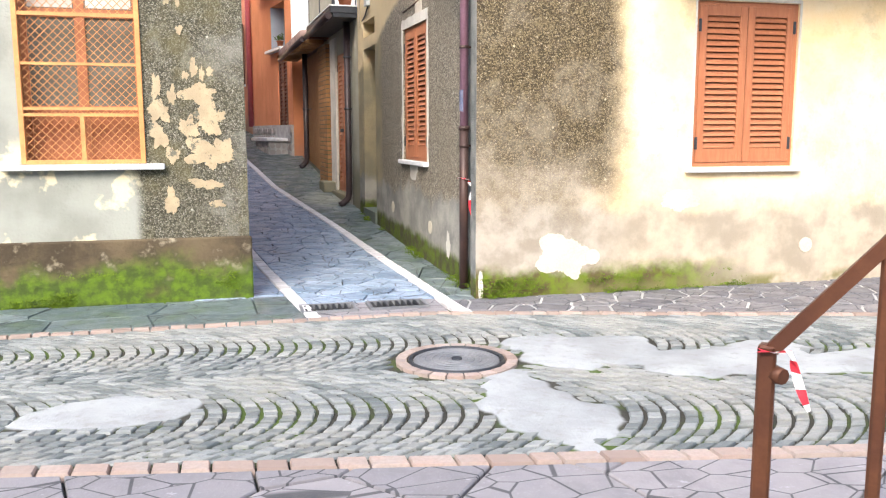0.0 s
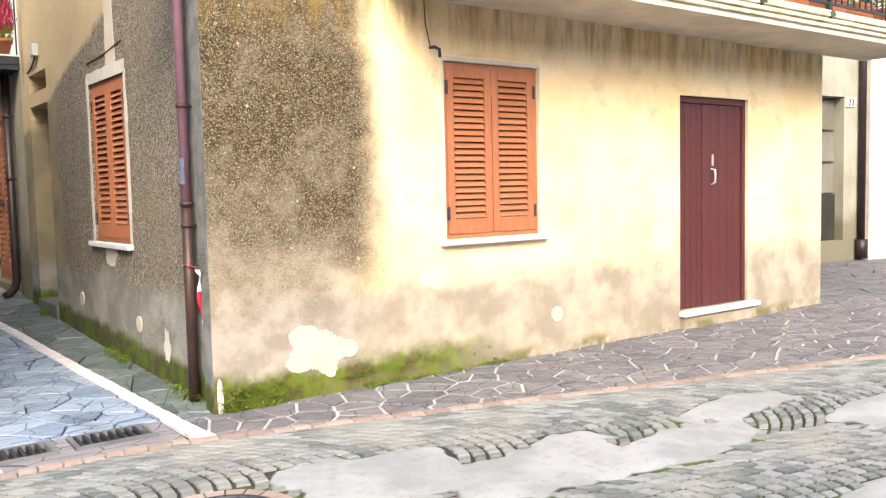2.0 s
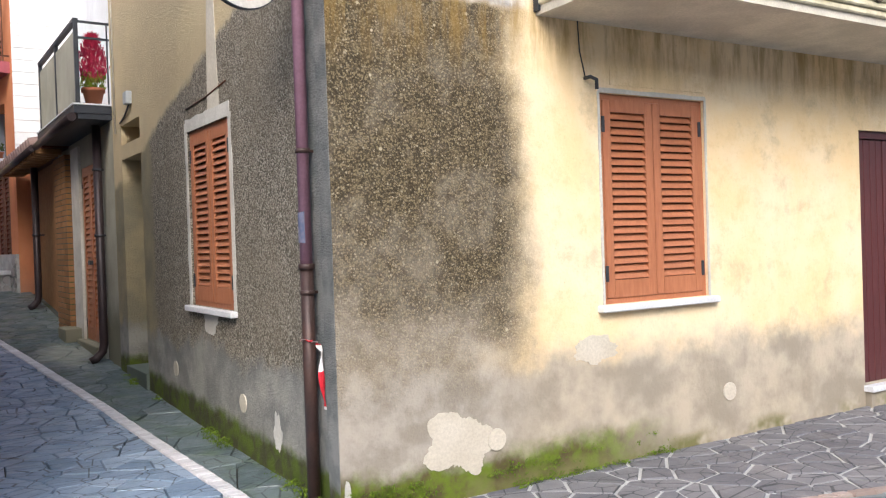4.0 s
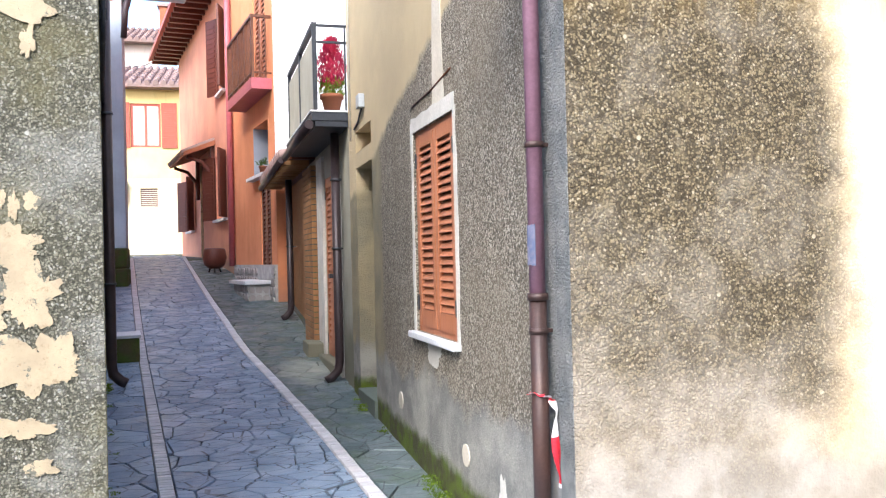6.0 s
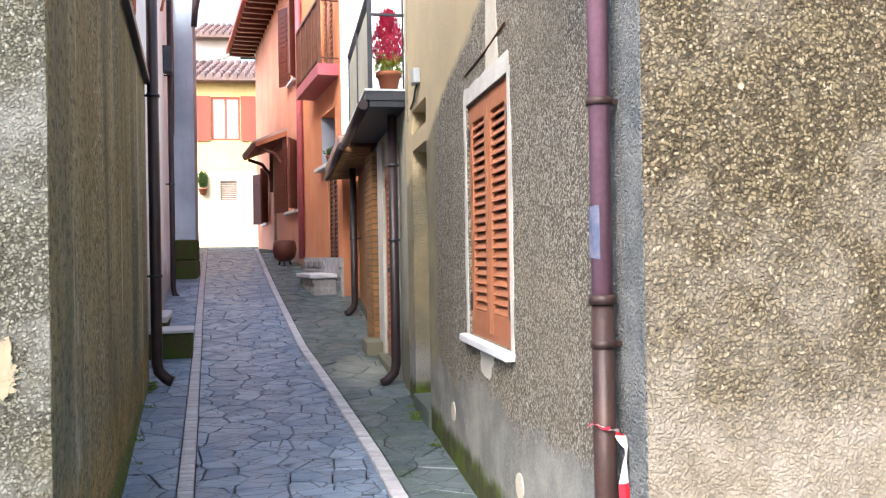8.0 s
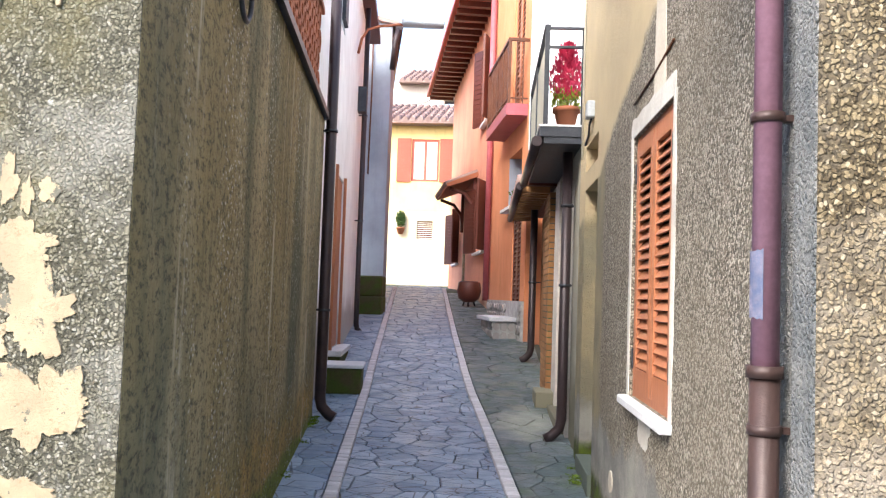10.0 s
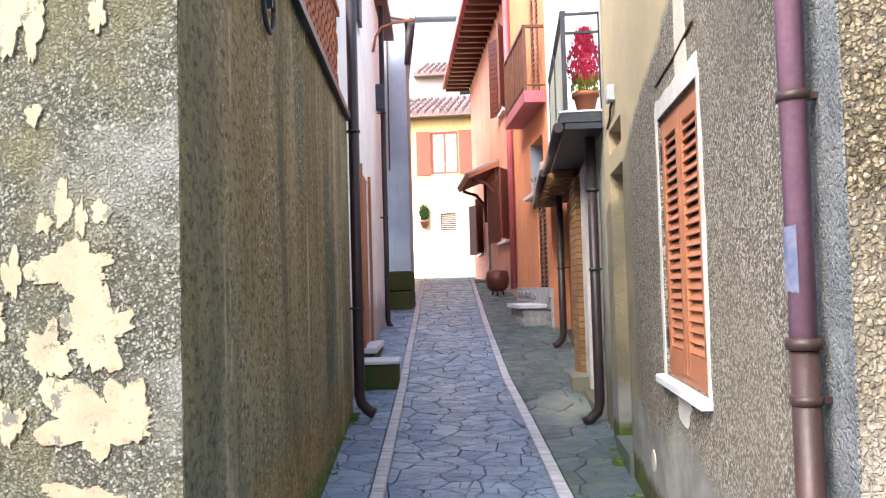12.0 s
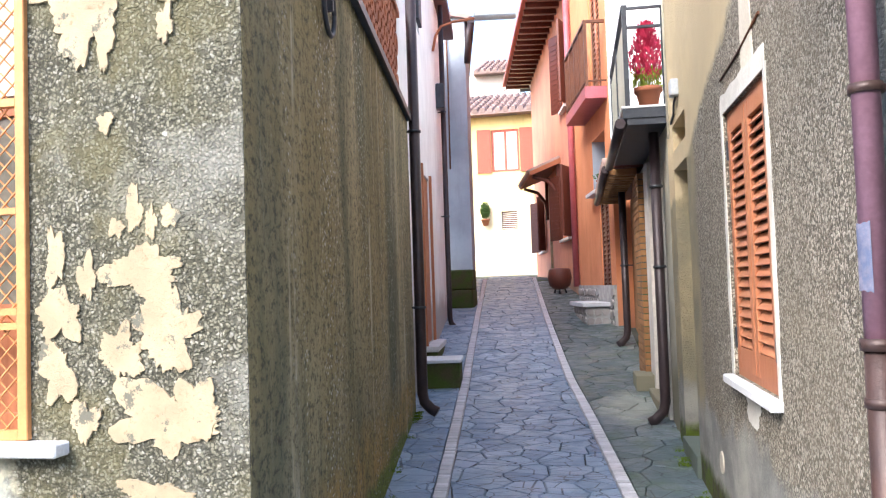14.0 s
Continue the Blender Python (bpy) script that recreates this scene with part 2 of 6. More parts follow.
def make_slate(name, a, b, c3, rough=0.42, stain=None):
    m = Mat(name, rough)
    r = m.random()
    c = m.mix(r, a, b)
    c = m.mix(m.mul(m.ramp(m.noise(4.0, 5.0), 0.45, 0.7), 0.5), c, c3)
    c = m.mix(m.ramp(m.noise(60.0, 3.0), 0.55, 0.8, 0.0, 0.4), c, tuple(v * 1.7 for v in a))
    c = m.mix(m.ramp(m.noise(11.0, 7.0, 0.75, m.stretch(1.0, 1.6, 1.0)), 0.60, 0.68, 0.0, 0.55), c, tuple(v * 2.1 for v in a))
    c = m.mix(m.ramp(m.voronoi(4.5, "Distance", "DISTANCE_TO_EDGE", m.stretch(1.0, 1.7, 0.0)), 0.028, 0.012, 0.0, 0.8), c, (0.03, 0.035, 0.04))
    if stain:
        # a limewash spill by a doorway
        near = m.math("ADD", m.math("ABSOLUTE", m.math("SUBTRACT", m.x, stain[0])), m.math("MULTIPLY", m.math("ABSOLUTE", m.math("SUBTRACT", m.y, stain[1])), 0.45))
        near = m.math("ADD", near, m.math("MULTIPLY", m.noise(6.0, 6.0, 0.7), 0.5))
        c = m.mix(m.ramp(near, 0.75, 0.45, 0.0, 0.75), c, (0.32, 0.34, 0.29))
    h = m.math("ADD", m.noise(9.0, 6.0, 0.7), m.math("MULTIPLY", m.noise(70.0, 3.0), 0.25))
    return m.done(c, h, 0.012, 0.6, m.ramp(m.noise(5.0, 4.0), 0.3, 0.7, rough - 0.12, rough + 0.2))


def make_cobble():
    m = Mat("grey_porphyry", 0.6)
    c = m.mix(m.math("FRACT", m.math("ADD", m.random(), m.island())), (0.10, 0.118, 0.125), (0.26, 0.28, 0.285))
    c = m.mix(m.ramp(m.noise(2.0, 4.0), 0.42, 0.65, 0.0, 0.6), c, (0.28, 0.28, 0.265))
    c = m.mix(m.ramp(m.noise(80.0, 3.0), 0.5, 0.75, 0.0, 0.5), c, (0.13, 0.14, 0.14))
    return m.done(c, m.noise(50.0, 5.0), 0.006, 0.8)


def make_mortar():
    m = Mat("worn_mortar", 0.85)
    c = m.vary((0.34, 0.36, 0.37), (0.25, 0.265, 0.275), 2.2)
    c = m.mix(m.ramp(m.noise(18.0, 5.0), 0.5, 0.75, 0.0, 0.5), c, (0.20, 0.195, 0.185))
    joint = m.inv(m.ramp(m.z, 0.302, 0.308))
    c = m.mix(joint, c, m.vary((0.035, 0.034, 0.028), (0.055, 0.09, 0.015), 2.5, 0.45, 0.6))
    return m.done(c, m.noise(50.0, 5.0), 0.006, 0.8)


def make_joint():
    m = Mat("joint_earth", 0.95)
    c = m.vary((0.055, 0.06, 0.055), (0.10, 0.10, 0.085), 4.0)
    c = m.mix(m.mul(m.ramp(m.noise(1.3, 5.0), 0.5, 0.62), 0.7), c, (0.06, 0.095, 0.02))
    return m.done(c, m.noise(40.0, 4.0), 0.006, 0.8)


def make_wood(name, a, b, rough=0.5, bump=0.002):
    m = Mat(name, rough)
    g = m.noise(22.0, 4.0, 0.6, m.stretch(3.0, 3.0, 0.35))
    c = m.mix(m.ramp(g, 0.3, 0.7), a, b)
    c = m.mix(m.mul(m.random(), 0.35), c, tuple(v * 0.7 for v in a))
    return m.done(c, g, bump, 0.6)


M_FRONT, M_SIDE, M_LFRONT, M_LPLINTH, M_STREAK = make_front_plaster(), make_side_plaster(), make_left_front(), make_left_plinth(), make_streaked()
M_WHITE = make_wall("whitewash", (0.80, 0.81, 0.81), (0.72, 0.72, 0.72), 1.5, (0.3, 0.3, 0.28), 1.6)
M_PALE = make_wall("pale_green_plaster", (0.36, 0.345, 0.28), (0.28, 0.27, 0.215), 1.5, (0.15, 0.14, 0.09), 1.1)
M_GREY = make_wall("grey_cement_wall", (0.34, 0.38, 0.45), (0.26, 0.295, 0.35), 1.0, (0.06, 0.08, 0.04), 1.9)
M_ORANGE = make_wall("orange_plaster", (0.66, 0.27, 0.13), (0.58, 0.22, 0.10), 1.2, (0.42, 0.2, 0.12), 1.4)
M_PINK = make_wall("salmon_plaster", (0.70, 0.32, 0.21), (0.60, 0.26, 0.18), 1.0, (0.45, 0.3, 0.22), 1.9)
M_CREAM = make_wall("cream_plaster", (0.74, 0.63, 0.42), (0.68, 0.56, 0.36), 1.0, (0.5, 0.42, 0.3), 1.7)
M_YELLOW = make_wall("yellow_plaster", (0.78, 0.58, 0.26), (0.72, 0.52, 0.22), 1.0)
M_DISTANT = make_wall("distant_plaster", (0.55, 0.45, 0.40), (0.50, 0.42, 0.38), 1.0)
M_BACK = make_wall("plain_house_plaster", (0.55, 0.48, 0.36), (0.46, 0.40, 0.31), 0.8)
M_SLATE = make_slate("blue_slate", (0.17, 0.235, 0.33), (0.31, 0.385, 0.49), (0.11, 0.17, 0.22), 0.42)
M_SLATE_GREEN = make_slate("mossy_slate", (0.085, 0.115, 0.125), (0.15, 0.185, 0.195), (0.085, 0.125, 0.05), 0.42, (1.85, 12.4))
M_FLAG = make_slate("grey_flagstone", (0.125, 0.125, 0.14), (0.19, 0.185, 0.195), (0.095, 0.09, 0.10), 0.6)
M_NEARFLAG = make_slate("pale_flagstone", (0.20, 0.195, 0.215), (0.27, 0.255, 0.27), (0.16, 0.155, 0.165), 0.7)
M_COBBLE, M_MORTAR, M_JOINT = make_cobble(), make_mortar(), make_joint()
M_VEIN = simple("pale_mortar", (0.50, 0.50, 0.49), (0.36, 0.36, 0.36), 6.0, 0.9)
M_KERB = simple("pink_kerb_stone", (0.42, 0.32, 0.28), (0.38, 0.33, 0.305), 5.0, 0.8, spread=0.4)
M_SETT = simple("pale_sett", (0.74, 0.73, 0.76), (0.62, 0.58, 0.60), 5.0, 0.8, spread=0.35)
M_SHUTTER = make_wood("shutter_wood", (0.42, 0.165, 0.08), (0.34, 0.125, 0.06), 0.5)
M_DARKWOOD = make_wood("dark_shutter_wood", (0.13, 0.035, 0.022), (0.085, 0.025, 0.018), 0.5)
M_REDWOOD = make_wood("red_shutter_wood", (0.46, 0.10, 0.06), (0.38, 0.08, 0.05), 0.5)
M_DOORPAINT = make_wood("maroon_door_paint", (0.105, 0.030, 0.030), (0.08, 0.024, 0.026), 0.45)
M_MARBLE = simple("white_marble", (0.72, 0.73, 0.75), (0.62, 0.63, 0.66), 4.0, 0.5)
M_SURROUND = simple("white_cement", (0.62, 0.60, 0.55), (0.50, 0.48, 0.44), 5.0, 0.9)
M_PIPE = simple("purple_pipe_paint", (0.30, 0.165, 0.225), (0.25, 0.135, 0.18), 5.0, 0.4, bump=0.001)
M_PIPELOW = simple("cast_iron_brown", (0.075, 0.042, 0.036), (0.05, 0.032, 0.03), 6.0, 0.45, 0.2)
M_BLACKPIPE = simple("dark_pipe", (0.045, 0.030, 0.032), (0.03, 0.022, 0.025), 6.0, 0.4, 0.2)
M_IRON = simple("dark_iron", (0.04, 0.045, 0.055), (0.055, 0.06, 0.07), 8.0, 0.5, 0.4)
M_RUST = simple("brown_rail_paint", (0.15, 0.06, 0.03), (0.10, 0.04, 0.024), 8.0, 0.5, 0.3)
M_GRILLE = simple("orange_grille_paint", (0.62, 0.30, 0.11), (0.54, 0.24, 0.09), 8.0, 0.55)
M_CONCRETE = simple("weathered_concrete", (0.68, 0.63, 0.53), (0.54, 0.50, 0.42), 3.0, 0.9, bump=0.006)
M_CORNICE = make_wall("cream_cornice", (0.78, 0.71, 0.53), (0.50, 0.45, 0.30), 5.0)
M_TERRA = simple("terracotta", (0.42, 0.15, 0.075), (0.35, 0.12, 0.06), 8.0, 0.8, spread=0.3)
M_TILE = simple("roof_tile", (0.40, 0.27, 0.24), (0.30, 0.22, 0.20), 5.0, 0.85, spread=0.4)
M_BRICK = simple("ochre_brick", (0.36, 0.19, 0.08), (0.28, 0.14, 0.06), 9.0, 0.9, spread=0.4)
M_STONE = simple("pale_rubble_stone", (0.48, 0.45, 0.43), (0.36, 0.34, 0.33), 7.0, 0.85, spread=0.4)
M_GLASSDARK = simple("dusty_glass", (0.16, 0.15, 0.12), (0.24, 0.23, 0.20), 2.0, 0.25)
M_CURTAIN = simple("white_curtain", (0.72, 0.70, 0.66), (0.60, 0.58, 0.54), 3.0, 0.9)
def make_flake():
    m = Mat("cream_paint_flake", 0.85)
    c = m.vary((0.42, 0.345, 0.225), (0.34, 0.275, 0.18), 6.0)
    c = m.mix(m.ramp(m.noise(26.0, 6.0, 0.8), 0.57, 0.66, 0.0, 0.8), c, (0.27, 0.20, 0.12))
    c = m.mix(m.ramp(m.noise(11.0, 8.0, 0.8), 0.56, 0.59), c, (0.14, 0.135, 0.105))
    return m.done(c, m.noise(45.0, 6.0, 0.75), 0.008, 0.9)


M_PEEL = make_flake()
M_MOSS = simple("green_moss", (0.15, 0.24, 0.010), (0.08, 0.12, 0.010), 14.0, 0.95, bump=0.02, bscale=90.0)
M_LEAF = simple("green_leaf", (0.06, 0.12, 0.02), (0.10, 0.16, 0.03), 20.0, 0.6, spread=0.4)
M_LIME = simple("lime_leaf", (0.30, 0.36, 0.03), (0.20, 0.28, 0.03), 20.0, 0.6)
M_FLOWER = simple("pink_flower", (0.74, 0.05, 0.14), (0.62, 0.03, 0.09), 20.0, 0.7)
M_RED = simple("red_sign_paint", (0.62, 0.07, 0.07), (0.52, 0.055, 0.06), 5.0, 0.4, bump=0.0005)
M_SIGNWHITE = simple("white_sign_paint", (0.70, 0.66, 0.60), (0.60, 0.56, 0.50), 9.0, 0.5)
M_TAPERED = simple("red_tape", (0.70, 0.03, 0.05), (0.62, 0.03, 0.05), 9.0, 0.4, bump=0.0005)
M_TAPEWHITE = simple("white_tape", (0.78, 0.76, 0.76), (0.70, 0.68, 0.68), 9.0, 0.4, bump=0.0005)
M_PINKPIPE = simple("magenta_pipe_paint", (0.42, 0.11, 0.13), (0.36, 0.09, 0.11), 6.0, 0.45)
M_PAPER = simple("torn_paper", (0.33, 0.29, 0.35), (0.07, 0.09, 0.16), 9.0, 0.8)
M_SAFFRON = simple("filler_plaster", (0.60, 0.55, 0.46), (0.52, 0.47, 0.38), 5.0, 0.9)
M_GRATE = simple("worn_cast_iron", (0.24, 0.25, 0.27), (0.17, 0.18, 0.20), 9.0, 0.5, 0.3)
M_MOSSBLOCK = simple("mossy_stone", (0.055, 0.085, 0.014), (0.075, 0.06, 0.03), 5.0, 0.95, bump=0.012, bscale=40.0)
# near-black: painted shade behind openings, and plain black on small parts
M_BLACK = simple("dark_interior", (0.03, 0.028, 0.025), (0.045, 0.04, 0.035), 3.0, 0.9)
M_GREYBOX = simple("grey_plastic", (0.45, 0.48, 0.50), (0.40, 0.43, 0.45), 6.0, 0.4)


# ---- building helpers ----
class Frame:
    """A wall's own axes: u along it, d into it, z up; k is its unit in metres, lift the height of its zero."""

    def __init__(self, ox, oy, ux, uy, dx, dy, k=1.0, lift=0.0):
        self.k, self.lift = k, lift
        n, k = math.hypot(ux, uy), math.hypot(dx, dy)
        self.o, self.u, self.d = Vector((ox, oy, 0)), Vector((ux / n, uy / n, 0)), Vector((dx / k, dy / k, 0))

    def __call__(self, u, d, z):
        return self.o + (self.u * u + self.d * d + Vector((0, 0, z))) * self.k + Vector((0, 0, self.lift))


W0 = Frame(0, 0, 1, 0, 0, 1)
FRONT = Frame(2.38, 6.055, 1, 0, 0, 1)
SIDE = Frame(2.42, 6.055, -0.038, 1, 1, 0.038)
LALLEY = Frame(0.66, 6.53, -0.148, 1, -1, 0.0)
LFRONT = Frame(0.66, 6.53, -1, 0, 0, 1)
ORANGE = Frame(1.84, 17.65, -0.18, 1, 1, 0.18, 1.182, -0.07)
GREY = Frame(-0.03, -0.63, 1, 0, 0, 1, 1.19, 0.02)
BEHIND = Frame(0.4, -0.6, 1, 0, 0, 1, 1.19, 0.95)


def box(bm, fr, u0, u1, d0, d1, z0, z1, bevel=0.0):
    vs = [bm.verts.new(fr(u, d, z)) for z in (z0, z1) for d in (d0, d1) for u in (u0, u1)]
    fs = [bm.faces.new([vs[i] for i in q]) for q in ((0, 2, 3, 1), (4, 5, 7, 6), (0, 1, 5, 4), (2, 6, 7, 3), (0, 4, 6, 2), (1, 3, 7, 5))]
    if bevel:
        es = list({e for f in fs for e in f.edges})
        bmesh.ops.bevel(bm, geom=es, offset=bevel, segments=1, affect="EDGES")
    return bm


def boxed(fr, *a, bevel=0.0):
    return box(bmesh.new(), fr, *a, bevel=bevel)


def part(name, bm, material, parent=None, label=""):
    """Link a bmesh as one object, its origin at its base, under a thing or part."""
    bmesh.ops.recalc_face_normals(bm, faces=bm.faces)
    co = [v.co for v in bm.verts]
    o = Vector(((min(c.x for c in co) + max(c.x for c in co)) / 2, (min(c.y for c in co) + max(c.y for c in co)) / 2, min(c.z for c in co)))
    bmesh.ops.translate(bm, verts=bm.verts, vec=-o)
    me = bpy.data.meshes.new(name)
    bm.to_mesh(me)
    bm.free()
    me.materials.append(material)
    ob = new(name, me)
    under(ob, o, parent)
    if label:
        ob["label"] = label
    return ob


PLACE = {}


def under(ob, o, parent):
    PLACE[ob] = Vector(o)
    ob.location = o
    if parent is not None:
        ob.parent = parent
        ob.location = PLACE[ob] - PLACE[parent]
    return ob


def thing(name, o, label, category, group="", kind=""):
    e = new(name)
    e.empty_display_size = 0.1
    under(e, o, None)
    return tagged(e, label, category, group, kind)


def rings(bm, path, radii, sides=10, cap=True):
    """A tube along a path."""
    path = [Vector(p) for p in path]
    loops = []
    side = None
    for i, p in enumerate(path):
        t = (path[min(i + 1, len(path) - 1)] - path[max(i - 1, 0)]).normalized()
        if side is None:
            side = t.orthogonal().normalized()
        side = (side - t * side.dot(t)).normalized()
        up = t.cross(side)
        r = radii[i] if isinstance(radii, (list, tuple)) else radii
        loops.append([bm.verts.new(p + (side * math.cos(a) + up * math.sin(a)) * r) for a in (2 * math.pi * k / sides for k in range(sides))])
    for a, b in zip(loops, loops[1:]):
        for k in range(sides):
            f = bm.faces.new((a[k], a[(k + 1) % sides], b[(k + 1) % sides], b[k]))
            f.smooth = True
    if cap:
        bm.faces.new(loops[0][::-1])
        bm.faces.new(loops[-1])
    return bm


def tube(path, radii, sides=10):
    return rings(bmesh.new(), path, radii, sides)


def lathe(cx, cy, profile, sides=20):
    """A turned shape from rows of (radius, height)."""
    bm = bmesh.new()
    loops = [[bm.verts.new((cx + r * math.cos(a), cy + r * math.sin(a), z)) for a in (2 * math.pi * k / sides for k in range(sides))] for r, z in profile]
    for a, b in zip(loops, loops[1:]):
        for k in range(sides):
            bm.faces.new((a[k], a[(k + 1) % sides], b[(k + 1) % sides], b[k])).smooth = True
    bm.faces.new(loops[0][::-1])
    bm.faces.new(loops[-1])
    return bm


def slab(fr, outline, d0, d1):
    """A flat piece of any outline (u, z) on a wall, from depth d0 to d1."""
    bm = bmesh.new()
    a = [bm.verts.new(fr(u, d0, z)) for u, z in outline]
    b = [bm.verts.new(fr(u, d1, z)) for u, z in outline]
    bm.faces.new(a)
    bm.faces.new(b[::-1])
    for i in range(len(a)):
        j = (i + 1) % len(a)
        bm.faces.new((a[i], b[i], b[j], a[j]))
    return bm


def blob(u, z, ru, rz, seed, rough=0.35, n=36):
    """A ragged patch outline."""
    out = []
    for i in range(n):
        a = 2 * math.pi * i / n
        k = 1 + rough * (noise.noise((math.cos(a) * 1.3 + seed * 7.3, math.sin(a) * 1.3, seed)) + 0.25 * noise.noise((math.cos(a) * 4 + seed, math.sin(a) * 4, seed * 3)) + 0.22 * noise.noise((math.cos(a) * 11 + seed, math.sin(a) * 11, seed * 5)))
        out.append((u + ru * k * math.cos(a), z + rz * k * math.sin(a)))
    return out


def wall(name, fr, u0, u1, z0, z1, thick, material, holes=(), label="", d0=0.0):
    """A wall with real openings (u0, u1, z0, z1)."""
    us = sorted({u0, u1, *(h[0] for h in holes), *(h[1] for h in holes)})
    zs = sorted({z0, z1, *(h[2] for h in holes), *(h[3] for h in holes)})
    bm = bmesh.new()

    def solid(i, k):
        if not (0 <= i < len(us) - 1 and 0 <= k < len(zs) - 1):
            return False
        cu, cz = (us[i] + us[i + 1]) / 2, (zs[k] + zs[k + 1]) / 2
        return not any(h[0] < cu < h[1] and h[2] < cz < h[3] for h in holes)

    def quad(*p):
        bm.faces.new([bm.verts.new(fr(*q)) for q in p])
    for i in range(len(us) - 1):
        for k in range(len(zs) - 1):
            if not solid(i, k):
                continue
            a, b, c, e = us[i], us[i + 1], zs[k], zs[k + 1]
            for d in (d0, d0 + thick):
                quad((a, d, c), (b, d, c), (b, d, e), (a, d, e))
            d1 = d0 + thick
            if not solid(i - 1, k):
                quad((a, d0, c), (a, d1, c), (a, d1, e), (a, d0, e))
            if not solid(i + 1, k):
                quad((b, d0, c), (b, d1, c), (b, d1, e), (b, d0, e))
            if not solid(i, k - 1):
                quad((a, d0, c), (b, d0, c), (b, d1, c), (a, d1, c))
            if not solid(i, k + 1):
                quad((a, d0, e), (b, d0, e), (b, d1, e), (a, d1, e))
    bmesh.ops.remove_doubles(bm, verts=bm.verts, dist=0.0005)
    return tagged(part(name, bm, material), label, "wall", kind="structure")


GY = [-60.0, 6.1, 7.7, 9.3, 10.3, 11.6, 13.9, 15.85, 17.65, 20.0, 25.7, 38.0, 90.0]
GZ = [0.31, 0.31, 0.34, 0.41, 0.47, 0.54, 0.68, 0.90, 1.08, 1.33, 1.95, 2.2, 2.2]


def ground_z(y):
    return float(np.interp(y, GY, GZ))


def kerb_l(y):
    return float(np.interp(y, (5.0, 8.85, 11.9, 15.25, 19.1, 30.0), (1.16, 0.67, 0.28, -0.15, -0.63, -1.95)))


def kerb_r(y):
    return float(np.interp(y, (5.0, 5.63, 7.61, 9.5, 12.0, 15.07, 18.55, 30.0), (2.17, 2.13, 1.99, 1.81, 1.50, 1.09, 0.67, -0.65)))


def street_far(x):
    return 5.62 if x < 1.9 else 5.62 - 0.28 * (x - 1.9)


def street_near(x):
    return 3.03 - 0.19 * (x - 1.29)


# ---- ground: one sheet to the horizon ----
bm = bmesh.new()
gy = [-60, -20, -6, 0, 2, 4, 6.1, 7.7, 9.3, 10.3, 11.6, 12.7, 13.9, 14.9, 15.85, 16.7, 17.65, 18.8, 20, 22, 25.7, 29, 32, 38, 60, 90]
gx = [-60, -20, -8, -4, -2, 0, 2, 4, 8, 14, 24, 60]
grid = [[bm.verts.new((x, y, ground_z(y) - 0.035)) for x in gx] for y in gy]
for a, b in zip(grid, grid[1:]):
    for i in range(len(gx) - 1):
        bm.faces.new((a[i], a[i + 1], b[i + 1], b[i]))
ground = tagged(part("ground", bm, M_JOINT), "dark earth and mortar joints under the paving", "ground", kind="structure")

# ---- the house on the corner ----
FW = (1.77, 2.70, 1.30, 2.61)
FD = (4.47, 5.53, 0.48, 2.49)
front_holes = [FW, FD, (5.9, 6.9, 3.2, 5.4)]
wall("wall_front", FRONT, 0.04, 6.9, 0.1, 7.6, 0.4, M_FRONT, front_holes, "ochre plaster wall with a weathered pebble-dash strip and mossy foot")
tagged(part("corner_return", boxed(FRONT, -0.042, 0.04, 0.0, 0.13, 0.1, 7.6), M_FRONT), "plaster return at the house corner", "wall", kind="structure")
tagged(part("corner_skim", boxed(FRONT, -0.046, -0.042, 0.003, 0.133, 0.1, 7.6), M_SIDE), "smooth grey cement skim on the corner return", "wall", kind="structure")
SW = (1.69, 2.61, 1.30, 2.62)
NICHE = (4.03, 4.75, 2.76, 2.95)
NDOOR = (4.02, 4.75, 0.60, 2.62)
wall("wall_alley_side", SIDE, 0.005, 5.11, 0.1, 7.6, 0.4, M_SIDE, [SW, NICHE, NDOOR], "grey pebble-dash wall with cream upper plaster and mossy foot", d0=-0.003)
tagged(part("roof", boxed(W0, 2.6, 9.6, 5.4, 11.2, 7.6, 7.75), M_TILE), "flat tiled roof edge over the corner house", "roof", kind="structure")
wall("wall_back", Frame(9.28, 6.46, 0, 1, -1, 0), 0.0, 5.0, 0.1, 7.6, 0.3, M_BACK, (), "plain plaster end wall of the corner house")


def leaf(fr, u0, u1, z0, z1, d, slats, parent, material, stile=0.065):
    """One louvred leaf: frame and single slats."""
    bm = bmesh.new()
    for a, b in ((u0, u0 + stile), (u1 - stile, u1)):
        box(bm, fr, a, b, d, d + 0.035, z0, z1, 0.004)
    for a, b in ((z0, z0 + 0.11), (z1 - 0.075, z1)):
        box(bm, fr, u0 + stile, u1 - stile, d + 0.001, d + 0.034, a, b)
    frame_ = part("shutter_leaf", bm, material, parent)
    za, zb = z0 + 0.11, z1 - 0.075
    step = (zb - za) / slats
    for i in range(slats):
        bm = bmesh.new()
        zc = za + step * i
        q = [(d + 0.002, zc + step * 0.14), (d + 0.008, zc + step * 0.06), (d + 0.033, zc + step * 0.92), (d + 0.027, zc + step * 0.99)]
        vs = [[bm.verts.new(fr(u, dd, zz)) for dd, zz in q] for u in (u0 + stile, u1 - stile)]
        for k in range(4):
            bm.faces.new((vs[0][k], vs[0][(k + 1) % 4], vs[1][(k + 1) % 4], vs[1][k]))
        part("slat", bm, material, frame_)
    return frame_


